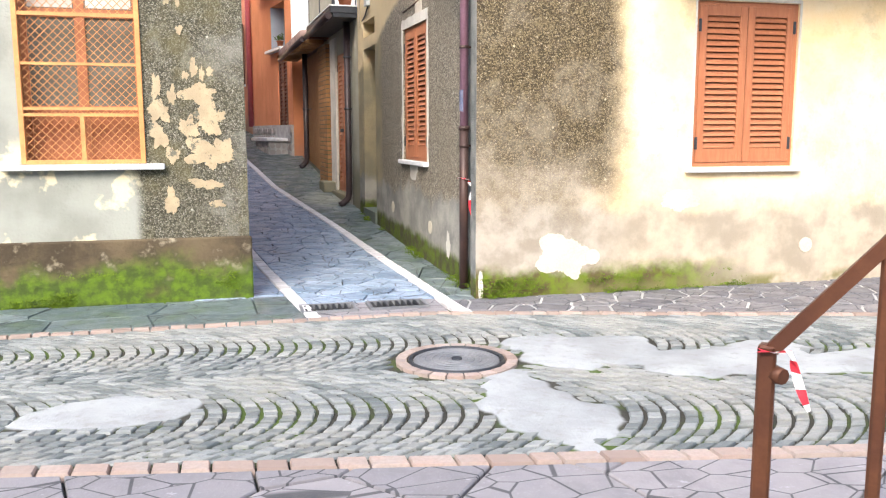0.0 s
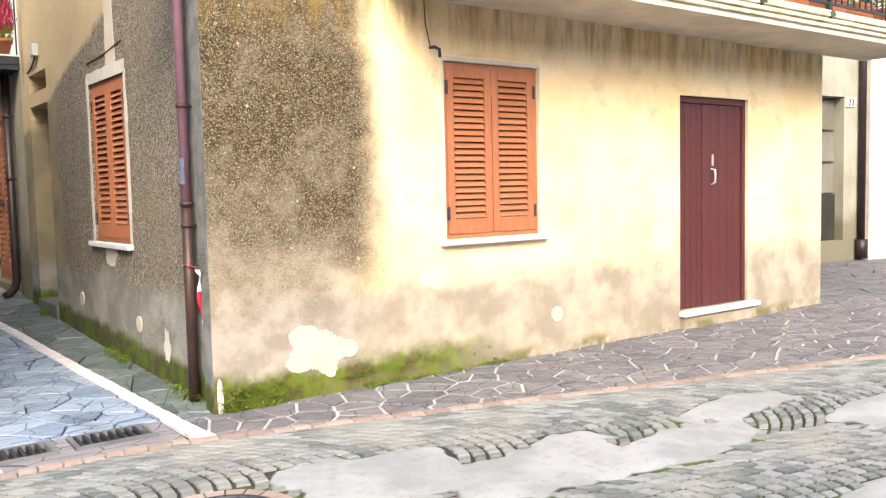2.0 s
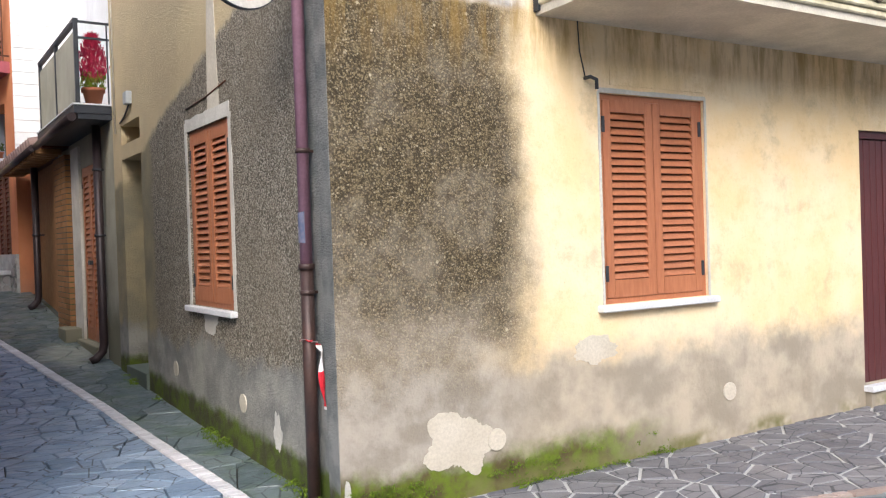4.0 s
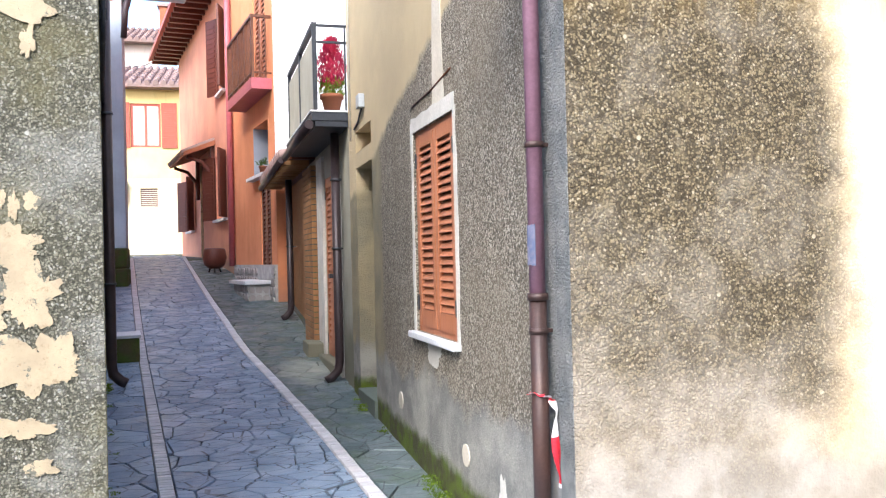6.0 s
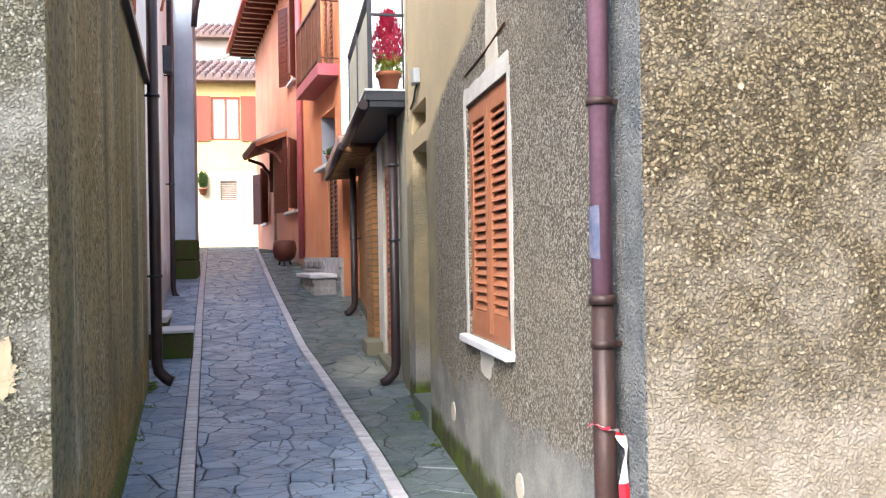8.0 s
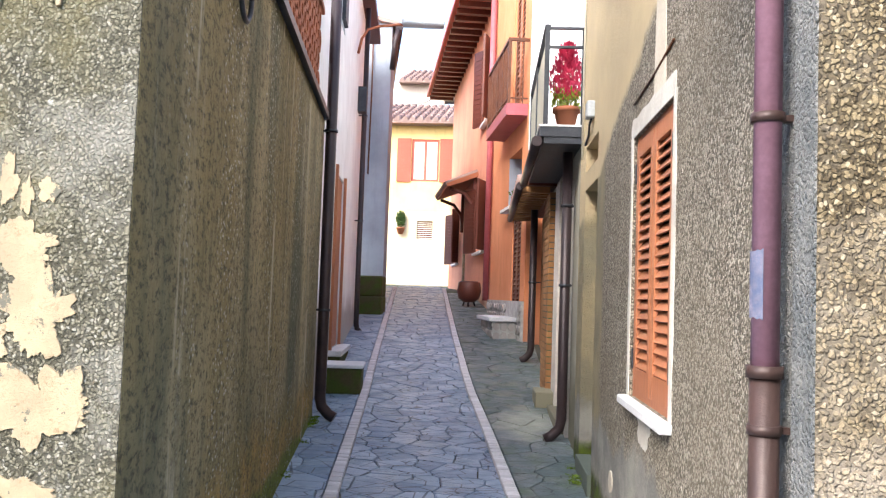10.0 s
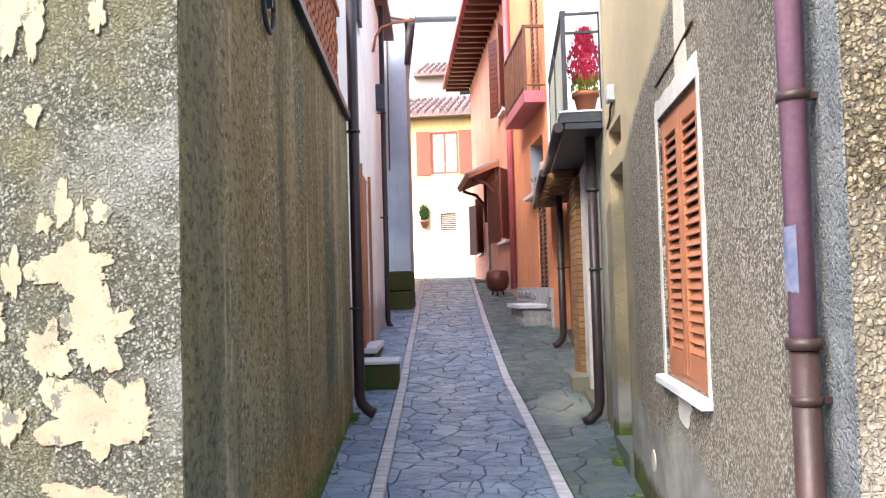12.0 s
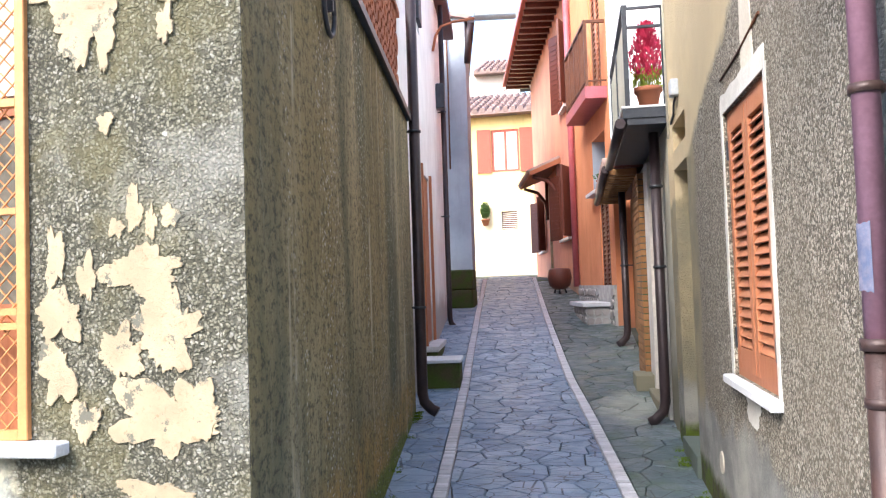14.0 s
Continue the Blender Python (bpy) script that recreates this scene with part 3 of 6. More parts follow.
def shutters(name, fr, u0, u1, z0, z1, d, slats, material, label, sill=True, hinges=True, surround=0.0, backing=True):
    w = thing(name, fr((u0 + u1) / 2, d, z0 - 0.05), label, "window shutters")
    rim = 0.035
    bm = bmesh.new()
    box(bm, fr, u0, u0 + rim, d, d + 0.05, z0, z1)
    box(bm, fr, u1 - rim, u1, d, d + 0.05, z0, z1)
    box(bm, fr, u0 + rim, u1 - rim, d + 0.001, d + 0.05, z1 - rim, z1)
    box(bm, fr, u0 + rim, u1 - rim, d + 0.001, d + 0.05, z0, z0 + rim)
    part("window_frame", bm, material, w)
    um = (u0 + u1) / 2
    leaf(fr, u0 + rim + 0.002, um - 0.003, z0 + rim + 0.002, z1 - rim - 0.002, d - 0.008, slats, w, material)
    leaf(fr, um + 0.003, u1 - rim - 0.002, z0 + rim + 0.002, z1 - rim - 0.002, d - 0.008, slats, w, material)
    if hinges:
        for u in (u0 + rim, u1 - rim):
            for z in (z0 + 0.14, z1 - 0.24):
                part("hinge", boxed(fr, u - 0.012, u + 0.012, d - 0.016, d - 0.004, z, z + 0.10, bevel=0.003), M_IRON, w, "black iron hinge")
    if sill:
        part("window_sill", boxed(fr, u0 - 0.06, u1 + 0.06, -0.055, 0.06, z0 - 0.045, z0 - 0.002, bevel=0.006), M_MARBLE, w, "white marble sill")
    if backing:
        # no room is built; its shade is painted as a near-black sheet
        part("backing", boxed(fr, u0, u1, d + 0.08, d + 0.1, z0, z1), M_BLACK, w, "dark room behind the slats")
    return w


shutters("shuttered_window", FRONT, *FW, 0.02, 22, M_SHUTTER, "closed orange-brown louvred wooden shutters over a white marble sill")
shutters("shuttered_window", SIDE, *SW, 0.015, 22, M_SHUTTER, "closed orange-brown louvred shutters with a white cement surround")

# white cement smeared round the windows
for fr, (u0, u1, z0, z1), wid, seed in ((FRONT, FW, 0.018, 3), (SIDE, SW, 0.06, 5)):
    s = thing("window_surround", fr((u0 + u1) / 2, 0, z0), "rough white cement smeared round a window opening", "plaster", kind="structure")
    for k, (a, b, c, e) in enumerate(((u0 - wid, u0 - 0.001, z0, z1 + wid * 0.4), (u1 + 0.001, u1 + wid, z0, z1 + wid * 1.2), (u0 - wid * 0.6, u1 + wid * 0.6, z1 + 0.002, z1 + wid * 1.6))):
        n = 14
        lo, hi = [], []
        for i in range(n + 1):
            f = i / n
            j1, j2 = (noise.noise((f * 5, seed, k * 3.1)) * wid * 0.45, noise.noise((f * 5, seed, k * 3.1 + 9)) * wid * 0.45)
            if k < 2:
                z = c + (e - c) * f
                lo.append((a + (j1 if k == 0 else 0), z))
                hi.append((b + (j2 if k == 1 else 0), z))
            else:
                u = a + (b - a) * f
                lo.append((u, c))
                hi.append((u, e + j1))
        part("cement_patch", slab(fr, lo + hi[::-1], -0.007 - k * 0.0006, 0.01), M_SURROUND, s)

# the maroon plank door with its marble step
door = thing("plank_door", FRONT(5.0, 0, 0.48), "closed maroon painted plank door with a white handle", "door")
bm = bmesh.new()
u0, u1, z0, z1 = FD
box(bm, FRONT, u0, u0 + 0.05, 0.03, 0.10, z0, z1)
box(bm, FRONT, u1 - 0.05, u1, 0.03, 0.10, z0, z1)
box(bm, FRONT, u0 + 0.05, u1 - 0.05, 0.031, 0.10, z1 - 0.06, z1)
part("door_frame", bm, M_DOORPAINT, door)
edges = [0.05, 0.135, 0.22, 0.305, 0.39, 0.52, 0.65, 0.78, 0.90, 1.01]
for a, b in zip(edges, edges[1:]):
    part("plank", boxed(FRONT, u0 + a + 0.003, u0 + b - 0.003, 0.05 if a < 0.35 else 0.044, 0.08, z0 + 0.003, z1 - 0.063, bevel=0.004), M_DOORPAINT, door)
part("door_handle", tube([FRONT(u0 + 0.53, 0.045, 1.66), FRONT(u0 + 0.53, 0.0, 1.68), FRONT(u0 + 0.515, -0.015, 1.74), FRONT(u0 + 0.53, 0.0, 1.80), FRONT(u0 + 0.53, 0.045, 1.81)], 0.009, 8), M_MARBLE, door, "white curved pull handle")
part("keyhole_plate", boxed(FRONT, u0 + 0.535, u0 + 0.56, 0.036, 0.046, 1.84, 1.95, bevel=0.003), M_SURROUND, door, "worn pale lock plate")
step = tagged(part("door_step", boxed(FRONT, u0 - 0.02, u1 + 0.12, -0.08, 0.10, 0.43, 0.478, bevel=0.006), M_MARBLE), "white marble door step below a maroon door", "step", kind="structure")
tagged(part("step_base", boxed(FRONT, u0 + 0.0, u1 + 0.08, -0.05, 0.05, 0.28, 0.43), M_FRONT), "worn plaster base under a marble step", "step", kind="structure")

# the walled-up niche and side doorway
# the niche's inner shade is put into its back's near-black colour
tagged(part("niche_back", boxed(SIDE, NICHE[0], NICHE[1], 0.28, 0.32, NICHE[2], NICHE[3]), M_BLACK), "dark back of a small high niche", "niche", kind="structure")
tagged(part("doorway_back", boxed(SIDE, NDOOR[0], NDOOR[1], 0.20, 0.24, NDOOR[2], NDOOR[3]), M_PALE), "grey plastered back of a blind doorway", "doorway", kind="structure")
tagged(part("doorway_sill", boxed(SIDE, NDOOR[0] - 0.02, NDOOR[1], -0.03, 0.2, 0.30, 0.606, bevel=0.005), M_GREY), "grey stone threshold of a blind doorway", "step", kind="structure")

# ---- balcony of the corner house ----
bal = thing("balcony", FRONT(4.4, -0.4, 3.03), "long concrete balcony with moulded cream edge and dark iron railing", "balcony")
B0, B1, BD = 1.25, 7.75, -0.80
part("slab", boxed(FRONT, B0 + 0.05, B1, BD + 0.06, 0.0, 3.03, 3.08), M_CONCRETE, bal)
for o, a, b in ((0.035, 3.081, 3.125), (0.015, 3.125, 3.17), (0.0, 3.17, 3.235)):
    part("cornice", boxed(FRONT, B0 + o, B1, BD + o, 0.0, a, b - 0.002, bevel=0.008), M_CORNICE, bal, "moulded cream cornice with moss stains")
for i, u in enumerate((1.27, 2.35, 3.45, 4.55, 5.65, 6.75)):
    part("moss_stain", slab(Frame(2.38, 6.055 + BD, 1, 0, 0, 1), blob(u, 3.20, 0.05, 0.034, i + 2.2, 0.7, 24), -0.003, 0.03), M_LPLINTH, bal, "dark green moss stain")
part("bottom_rail", boxed(FRONT, B0 + 0.04, B1, BD + 0.05, BD + 0.075, 3.30, 3.32), M_IRON, bal)
part("top_rail", boxed(FRONT, B0 + 0.04, B1, BD + 0.04, BD + 0.085, 4.17, 4.20), M_IRON, bal)
part("bottom_rail", boxed(FRONT, B0 + 0.04, B0 + 0.065, BD + 0.05, 0.0, 3.301, 3.321), M_IRON, bal)
part("top_rail", boxed(FRONT, B0 + 0.03, B0 + 0.075, BD + 0.05, 0.0, 4.171, 4.201), M_IRON, bal)
u, k = B0 + 0.05, 0
while u < B1:
    post = k % 10 == 0
    r = 0.02 if post else 0.007
    part("post" if post else "baluster", boxed(FRONT, u - r, u + r, BD + 0.0625 - r, BD + 0.0625 + r, 3.13 if post else 3.30, 4.172), M_IRON, bal)
    u, k = u + 0.11, k + 1
for i in range(1, 7):
    d = BD + 0.0625 + i * 0.11
    part("baluster", boxed(FRONT, B0 + 0.045, B0 + 0.06, d - 0.007, d + 0.007, 3.30, 4.172), M_IRON, bal)
part("post", boxed(FRONT, B0 + 0.03, B0 + 0.075, -0.045, -0.002, 3.05, 4.2), M_IRON, bal)


def plant_pot(x, y, z, r, h, label, foliage, spread, tall, n, seed, long=0.0, petals=None):
    p = thing("potted_plant", (x, y, z), label, "potted plant", "pots on the balcony")
    if long:
        bm = bmesh.new()
        box(bm, W0, x - long, x + long, y - r, y + r, z, z + h, 0.012)
        box(bm, W0, x - long - 0.01, x + long + 0.01, y - r - 0.01, y + r + 0.01, z + h - 0.03, z + h + 0.004, 0.004)
        part("pot", bm, M_TERRA, p, "terracotta trough")
    else:
        part("pot", lathe(x, y, [(r * 0.7, z), (r * 0.92, z + h * 0.8), (r * 1.05, z + h * 0.8), (r * 1.08, z + h), (r * 0.9, z + h), (r * 0.85, z + h * 0.9)], 16), M_TERRA, p, "terracotta pot")
    rnd = random.Random(seed)
    bm = bmesh.new()
    for _ in range(n):
        a, q = rnd.random() * 6.283, rnd.random() ** 0.6
        base = Vector((x + math.cos(a) * q * (spread + long), y + math.sin(a) * q * spread, z + h + rnd.random() * tall))
        s = 0.018 + rnd.random() * 0.022
        t = Vector((rnd.uniform(-1, 1), rnd.uniform(-1, 1), rnd.uniform(-0.3, 1))).normalized()
        w = t.orthogonal().normalized() * s * 0.5
        bm.faces.new([bm.verts.new(c) for c in (base, base + t * s + w, base + t * s * 2.2, base + t * s - w)])
    tagged(part("foliage", bm, foliage, p), kind="stuff")
    if petals:
        bm = bmesh.new()
        for _ in range(n // 2):
            a, q = rnd.random() * 6.283, rnd.random() ** 0.6
            base = Vector((x + math.cos(a) * q * (spread + long), y + math.sin(a) * q * spread, z + h + tall * rnd.uniform(0.4, 1.1)))
            bmesh.ops.create_icosphere(bm, subdivisions=1, radius=0.018, matrix=Matrix.Translation(base))
        tagged(part("blossom", bm, petals, p), kind="stuff")
    return p


for i, (u, r, lng, tall, n, pet) in enumerate(((1.42, 0.08, 0.0, 0.12, 60, M_FLOWER), (3.55, 0.09, 0.16, 0.12, 90, M_FLOWER), (4.2, 0.09, 0.0, 0.10, 60, None), (4.75, 0.10, 0.0, 0.18, 90, None),
                                               (5.3, 0.09, 0.18, 0.22, 140, None), (5.95, 0.09, 0.2, 0.3, 160, None), (6.5, 0.09, 0.15, 0.35, 170, None), (7.05, 0.09, 0.2, 0.3, 170, None))):
    x, y = 2.38 + u, 6.055 + BD + 0.22
    plant_pot(x, y, 3.236, r, 0.17, "terracotta balcony pot with trailing green leaves" if not pet else "terracotta balcony pot with leaves and red flowers", M_LEAF, 0.11, tall, n, 11 + i, lng, pet)
for i, u in enumerate((1.9, 4.5)):
    tagged(part("white_bucket", lathe(2.38 + u + 0.45, 6.055 + BD + 0.2, [(0.06, 3.236), (0.085, 3.36), (0.09, 3.37), (0.08, 3.37), (0.075, 3.35)], 16), M_MARBLE), "small white plastic bucket on the balcony edge", "bucket")
fd = thing("balcony_door", FRONT(6.4, 0.1, 3.24), "brown framed glazed balcony door", "door")
bm = bmesh.new()
for a, b in ((5.9, 5.98), (6.36, 6.44), (6.82, 6.9)):
    box(bm, FRONT, a, b, 0.06, 0.12, 3.24, 5.4)
box(bm, FRONT, 5.98, 6.82, 0.061, 0.12, 5.32, 5.4)
part("door_frame", bm, M_SHUTTER, fd)
part("pane", boxed(FRONT, 5.98, 6.82, 0.085, 0.095, 3.24, 5.32), M_GLASSDARK, fd)

# ---- the house beyond the corner house ----
RB = Frame(12.75, 8.25, 0.97, -0.1, 0.1, 0.97)
wall("wall_beyond", RB, -2.6, 9.0, 0.1, 7.0, 0.4, M_PALE, [(0.30, 0.92, 0.7, 3.0), (2.6, 3.5, 1.6, 2.7)], "grey stained plaster house wall beyond the balcony")
nd = thing("dark_door", RB(0.6, 0.15, 0.7), "dark glazed door in a grey wall", "door")
part("door_panel", boxed(RB, 0.30, 0.92, 0.15, 0.19, 0.7, 1.45), M_BLACK, nd)
for z in (1.47, 1.98, 2.49):
    part("pane", boxed(RB, 0.32, 0.90, 0.16, 0.18, z, z + 0.47), M_GLASSDARK, nd)
plate = thing("number_plate", RB(1.06, -0.01, 2.85), "white house number plate reading 23", "sign")
part("plate", boxed(RB, 0.95, 1.19, -0.018, 0.0, 2.84, 3.0, bevel=0.004), M_SIGNWHITE, plate)
txt = bpy.data.curves.new("house_number", "FONT")
txt.body, txt.size, txt.extrude, txt.align_x = "23", 0.15, 0.002, "CENTER"
dig = new("house_number", txt)
txt.materials.append(M_BLACK)
tw = RB(1.07, -0.021, 2.865)
PLACE[dig] = tw
dig.parent = plate
dig.matrix_basis = Matrix.Translation(tw - PLACE[plate]) @ pose(0, 0, 0, 90, 0, math.degrees(math.atan2(-0.1, 0.97)))
dp = thing("drainpipe", RB(1.35, -0.1, 0.4), "dark drainpipe beside a brown pilaster", "drainpipe")
part("pipe", tube([RB(1.3, -0.07, 0.4), RB(1.3, -0.07, 6.9)], 0.055), M_BLACKPIPE, dp)
part("collar", tube([RB(1.3, -0.07, 0.4), RB(1.3, -0.07, 0.7)], 0.1), M_BLACKPIPE, dp)
tagged(part("pilaster", boxed(RB, 1.42, 2.0, -0.12, 0.0, 0.3, 6.9), M_CONCRETE), "brown stained pilaster on the house wall", "pilaster", kind="structure")
tagged(part("window_ledge", boxed(RB, 2.5, 3.6, -0.06, 0.1, 1.54, 1.598), M_MARBLE), "pale window ledge on a grey wall", "sill", kind="structure")
tagged(part("window_back", boxed(RB, 2.6, 3.5, 0.2, 0.24, 1.6, 2.7), M_GLASSDARK), "dusty window set in a grey wall", "window", kind="structure")

# ---- the left-hand house ----
LWIN = (0.72, 1.56, 1.36, 3.3)
wall("wall_left_front", LFRONT, 0.075, 8.0, 0.1, 6.5, 0.4, M_LFRONT, [LWIN], "grey cement wall with flaking cream paint")
tagged(part("corner_left", boxed(LFRONT, 0.0, 0.075, 0.0, 0.014, 0.1, 6.5), M_LFRONT), "grey cement skin at the left house corner", "wall", kind="structure")
wall("wall_left_alley", LALLEY, 0.005, 5.65, 0.1, 3.42, 0.35, M_STREAK, (), "damp dark green-brown rendered wall with vertical streaks", d0=-0.003)
tagged(part("plinth", boxed(LFRONT, -0.02, 8.0, -0.03, 0.0, 0.1, 0.80, bevel=0.012), M_LPLINTH), "mossy brown cement plinth along the house foot", "plinth", kind="structure")
tagged(part("terrace", boxed(LALLEY, 0.0, 5.65, 0.36, 4.5, 3.30, 3.40), M_CONCRETE), "concrete terrace floor behind the balustrade", "terrace", kind="structure")
wall("wall_left_end", Frame(-7.4, 6.95, 0, 1, 1, 0), 0.0, 8.0, 0.1, 6.5, 0.3, M_BACK, (), "plain end wall of the left house")
lf = thing("wall_coping", LALLEY(2.8, 0, 3.42), "dark sheet-metal coping along a terrace wall", "coping", kind="structure")
part("coping", boxed(LALLEY, 0.0, 5.65, -0.05, 0.37, 3.422, 3.452), M_IRON, lf)
part("drip_edge", boxed(LALLEY, 0.0, 5.65, -0.058, -0.045, 3.395, 3.456), M_BLACKPIPE, lf)

# perforated terracotta balustrade on the terrace
bal2 = thing("terracotta_balustrade", LALLEY(3.6, 0.1, 3.45), "perforated red terracotta block balustrade on the terrace wall", "balustrade")
PT = []
for r in range(5):
    for k in range(19):
        u = 1.9 + k * 0.195 + (0.097 if r % 2 else 0.0)
        z = 3.455 + r * 0.2
        PT.append((u, z))
for u, z in PT:
    o = [(u + 0.095 * c, z + 0.1 + 0.098 * s) for c, s in ((1, 0.45), (0.45, 1), (-0.45, 1), (-1, 0.45), (-1, -0.45), (-0.45, -1), (0.45, -1), (1, -0.45))]
    i = [(u + 0.05 * c, z + 0.1 + 0.05 * s) for c, s in ((1, 0.45), (0.45, 1), (-0.45, 1), (-1, 0.45), (-1, -0.45), (-0.45, -1), (0.45, -1), (1, -0.45))]
    bm = bmesh.new()
    v = [[bm.verts.new(LALLEY(a, d, b)) for a, b in ring] for ring in (o, i) for d in (0.06, 0.16)]
    for j in range(8):
        n = (j + 1) % 8
        for a, b in ((0, 2), (1, 3), (0, 1), (2, 3)):
            bm.faces.new((v[a][j], v[a][n], v[b][n], v[b][j]))
    part("terracotta_block", bm, M_TERRA, bal2)
part("coping", boxed(LALLEY, 1.8, 5.64, 0.04, 0.18, 4.455, 4.51), M_TERRA, bal2)

ring = thing("hose_ring", LALLEY(1.35, -0.03, 2.95), "grey metal ring fixed high on the wall", "ring")
part("ring", tube([LALLEY(1.35 + 0.13 * math.cos(a), -0.03, 3.10 + 0.13 * math.sin(a)) for a in (i * math.pi / 12 for i in range(25))], 0.012, 8), M_IRON, ring)
part("bracket", boxed(LALLEY, 1.335, 1.365, -0.05, 0.0, 3.08, 3.14), M_IRON, ring)
tagged(part("wall_crack", slab(LALLEY, [(2.96, 3.38), (3.00, 3.38), (2.975, 2.9), (2.985, 2.5), (2.965, 2.2), (2.97, 1.85), (2.955, 1.85), (2.945, 2.3), (2.955, 2.8)], -0.003, 0.01), M_PEEL), "pale vertical strip of filler down the dark wall", "plaster", kind="structure")

# flaking cream paint by the corner
FLAKES = [(0.36, 2.05, 0.03, 0.06), (0.235, 2.03, 0.03, 0.032), (0.42, 2.0, 0.025, 0.03), (0.30, 2.02, 0.02, 0.045), (0.32, 1.86, 0.15, 0.085), (0.245, 1.67, 0.12, 0.13), (0.42, 1.62, 0.065, 0.085),
          (0.25, 1.42, 0.17, 0.11), (0.52, 1.85, 0.03, 0.07), (0.30, 1.20, 0.11, 0.05), (0.63, 1.92, 0.035, 0.09), (0.60, 1.74, 0.075, 0.07), (0.63, 1.56, 0.06, 0.10), (0.53, 1.42, 0.05, 0.07),
          (0.17, 1.45, 0.07, 0.08), (0.45, 2.33, 0.03, 0.03), (0.52, 2.66, 0.10, 0.14), (0.45, 2.57, 0.03, 0.09), (0.40, 2.82, 0.27, 0.17), (0.24, 2.62, 0.035, 0.09), (0.22, 1.05, 0.05, 0.035), (0.55, 1.08, 0.05, 0.1)]
for i, (u, z, ru, rz) in enumerate(FLAKES):
    tagged(part("paint_flake", slab(LFRONT, blob(u, z, ru * 0.92, rz * 0.92, i + 1.7, 0.8, 110), -0.004 - i * 0.0003, 0.006), M_PEEL), "patch of old cream paint left on grey render", "paint", "paint flakes on the wall", "structure")

# grilled window of the left house
gw = thing("grilled_window", LFRONT(1.14, 0, 1.34), "wooden window behind an orange iron grille with diamond mesh", "window")
u0, u1, z0, z1 = LWIN
bm = bmesh.new()
box(bm, LFRONT, u0, u0 + 0.035, -0.02, 0.015, z0, z1, 0.003)
box(bm, LFRONT, u1 - 0.035, u1, -0.02, 0.015, z0, z1, 0.003)
for z, h in ((z0, 0.03), (z0 + 0.34, 0.022), (z0 + 0.385, 0.022), (z0 + 0.70, 0.02), (z0 + 1.04, 0.025), (z0 + 1.45, 0.02), (z1 - 0.03, 0.03)):
    box(bm, LFRONT, u0 + 0.035, u1 - 0.035, -0.018, 0.013, z, z + h)
box(bm, LFRONT, 1.125, 1.155, -0.017, 0.012, z0 + 0.03, z0 + 0.34)
part("grille", bm, M_GRILLE, gw)
bm = bmesh.new()
a0, a1, b0, b1 = u0 + 0.03, u1 - 0.03, z0 + 0.02, z1 - 0.02
for sgn in (1, -1):
    c = -3.0
    while c < 4.0:
        pts = []
        for u in (a0, a1):
            z = b0 + sgn * (u - a0) + c
            if b0 <= z <= b1:
                pts.append((u, z))
        for z in (b0, b1):
            u = a0 + sgn * (z - b0 - c)
            if a0 < u < a1:
                pts.append((u, z))
        if len(pts) == 2:
            rings(bm, [LFRONT(p[0], 0.004 + 0.003 * sgn, p[1]) for p in pts], 0.0028, 4, False)
        c += 0.058
part("diamond_mesh", bm, M_GRILLE, gw)
bm = bmesh.new()
for a, b in ((u0, u0 + 0.06), (1.11, 1.18), (u1 - 0.06, u1)):
    box(bm, LFRONT, a, b, 0.14, 0.19, z0, z1)
for z in (z0, z0 + 0.36, z0 + 1.05, z1 - 0.06):
    box(bm, LFRONT, u0 + 0.06, u1 - 0.06, 0.141, 0.19, z, z + 0.06)
part("window_frame", bm, M_SHUTTER, gw, "old brown wooden frame")
for a, b in ((u0 + 0.06, 1.11), (1.18, u1 - 0.06)):
    part("pane", boxed(LFRONT, a, b, 0.16, 0.17, z0 + 0.42, z1 - 0.06), M_GLASSDARK, gw)
    part("panel", boxed(LFRONT, a, b, 0.155, 0.175, z0 + 0.06, z0 + 0.36), M_SHUTTER, gw)
    part("curtain", boxed(LFRONT, a + 0.01, b - 0.01, 0.152, 0.158, z0 + 1.12, z1 - 0.06), M_CURTAIN, gw, "white curtain")
part("window_sill", boxed(LFRONT, u0 - 0.13, u1 + 0.13, -0.07, 0.14, z0 - 0.045, z0 - 0.003, bevel=0.006), M_MARBLE, gw, "white marble sill")

# ---- white house further up on the same side ----
H2 = Frame(-0.476, 13.70, -0.129, 1, -1, -0.129, 1.2, -0.13)
H2D = (0.75, 1.75, 0.98, 2.86)
wall("wall_white_house", H2, -1.31, 5.6, 0.3, 5.7, 0.35, M_WHITE, [H2D, (0.5, 1.1, 4.4, 5.3)], "whitewashed narrow house wall along the alley")
wall("wall_white_house_end", Frame(-0.27, 12.115, -1, 0.129, 0.129, 1), 0.42, 5.0, 0.3, 6.7, 0.3, M_WHITE, (), "whitewashed end wall above the terrace")
tagged(part("roof_white_house", boxed(H2, -1.45, 5.6, -0.18, 4.0, 5.7, 5.82), M_DARKWOOD), "dark boarded eaves of the white house", "roof", kind="structure")
d2 = thing("house_door", H2(1.25, 0, 0.98), "closed brown wooden house door in a white wall", "door")
part("door_frame", boxed(H2, 0.68, 0.749, -0.03, 0.1, 0.98, 2.92), M_SHUTTER, d2)
part("door_frame", boxed(H2, 1.751, 1.82, -0.03, 0.1, 0.98, 2.92), M_SHUTTER, d2)
part("door_leaf", boxed(H2, 0.75, 1.75, 0.02, 0.07, 0.98, 2.86), M_SHUTTER, d2)
w2 = thing("upper_window", H2(0.8, 0, 4.4), "small dark shuttered upper window", "window")
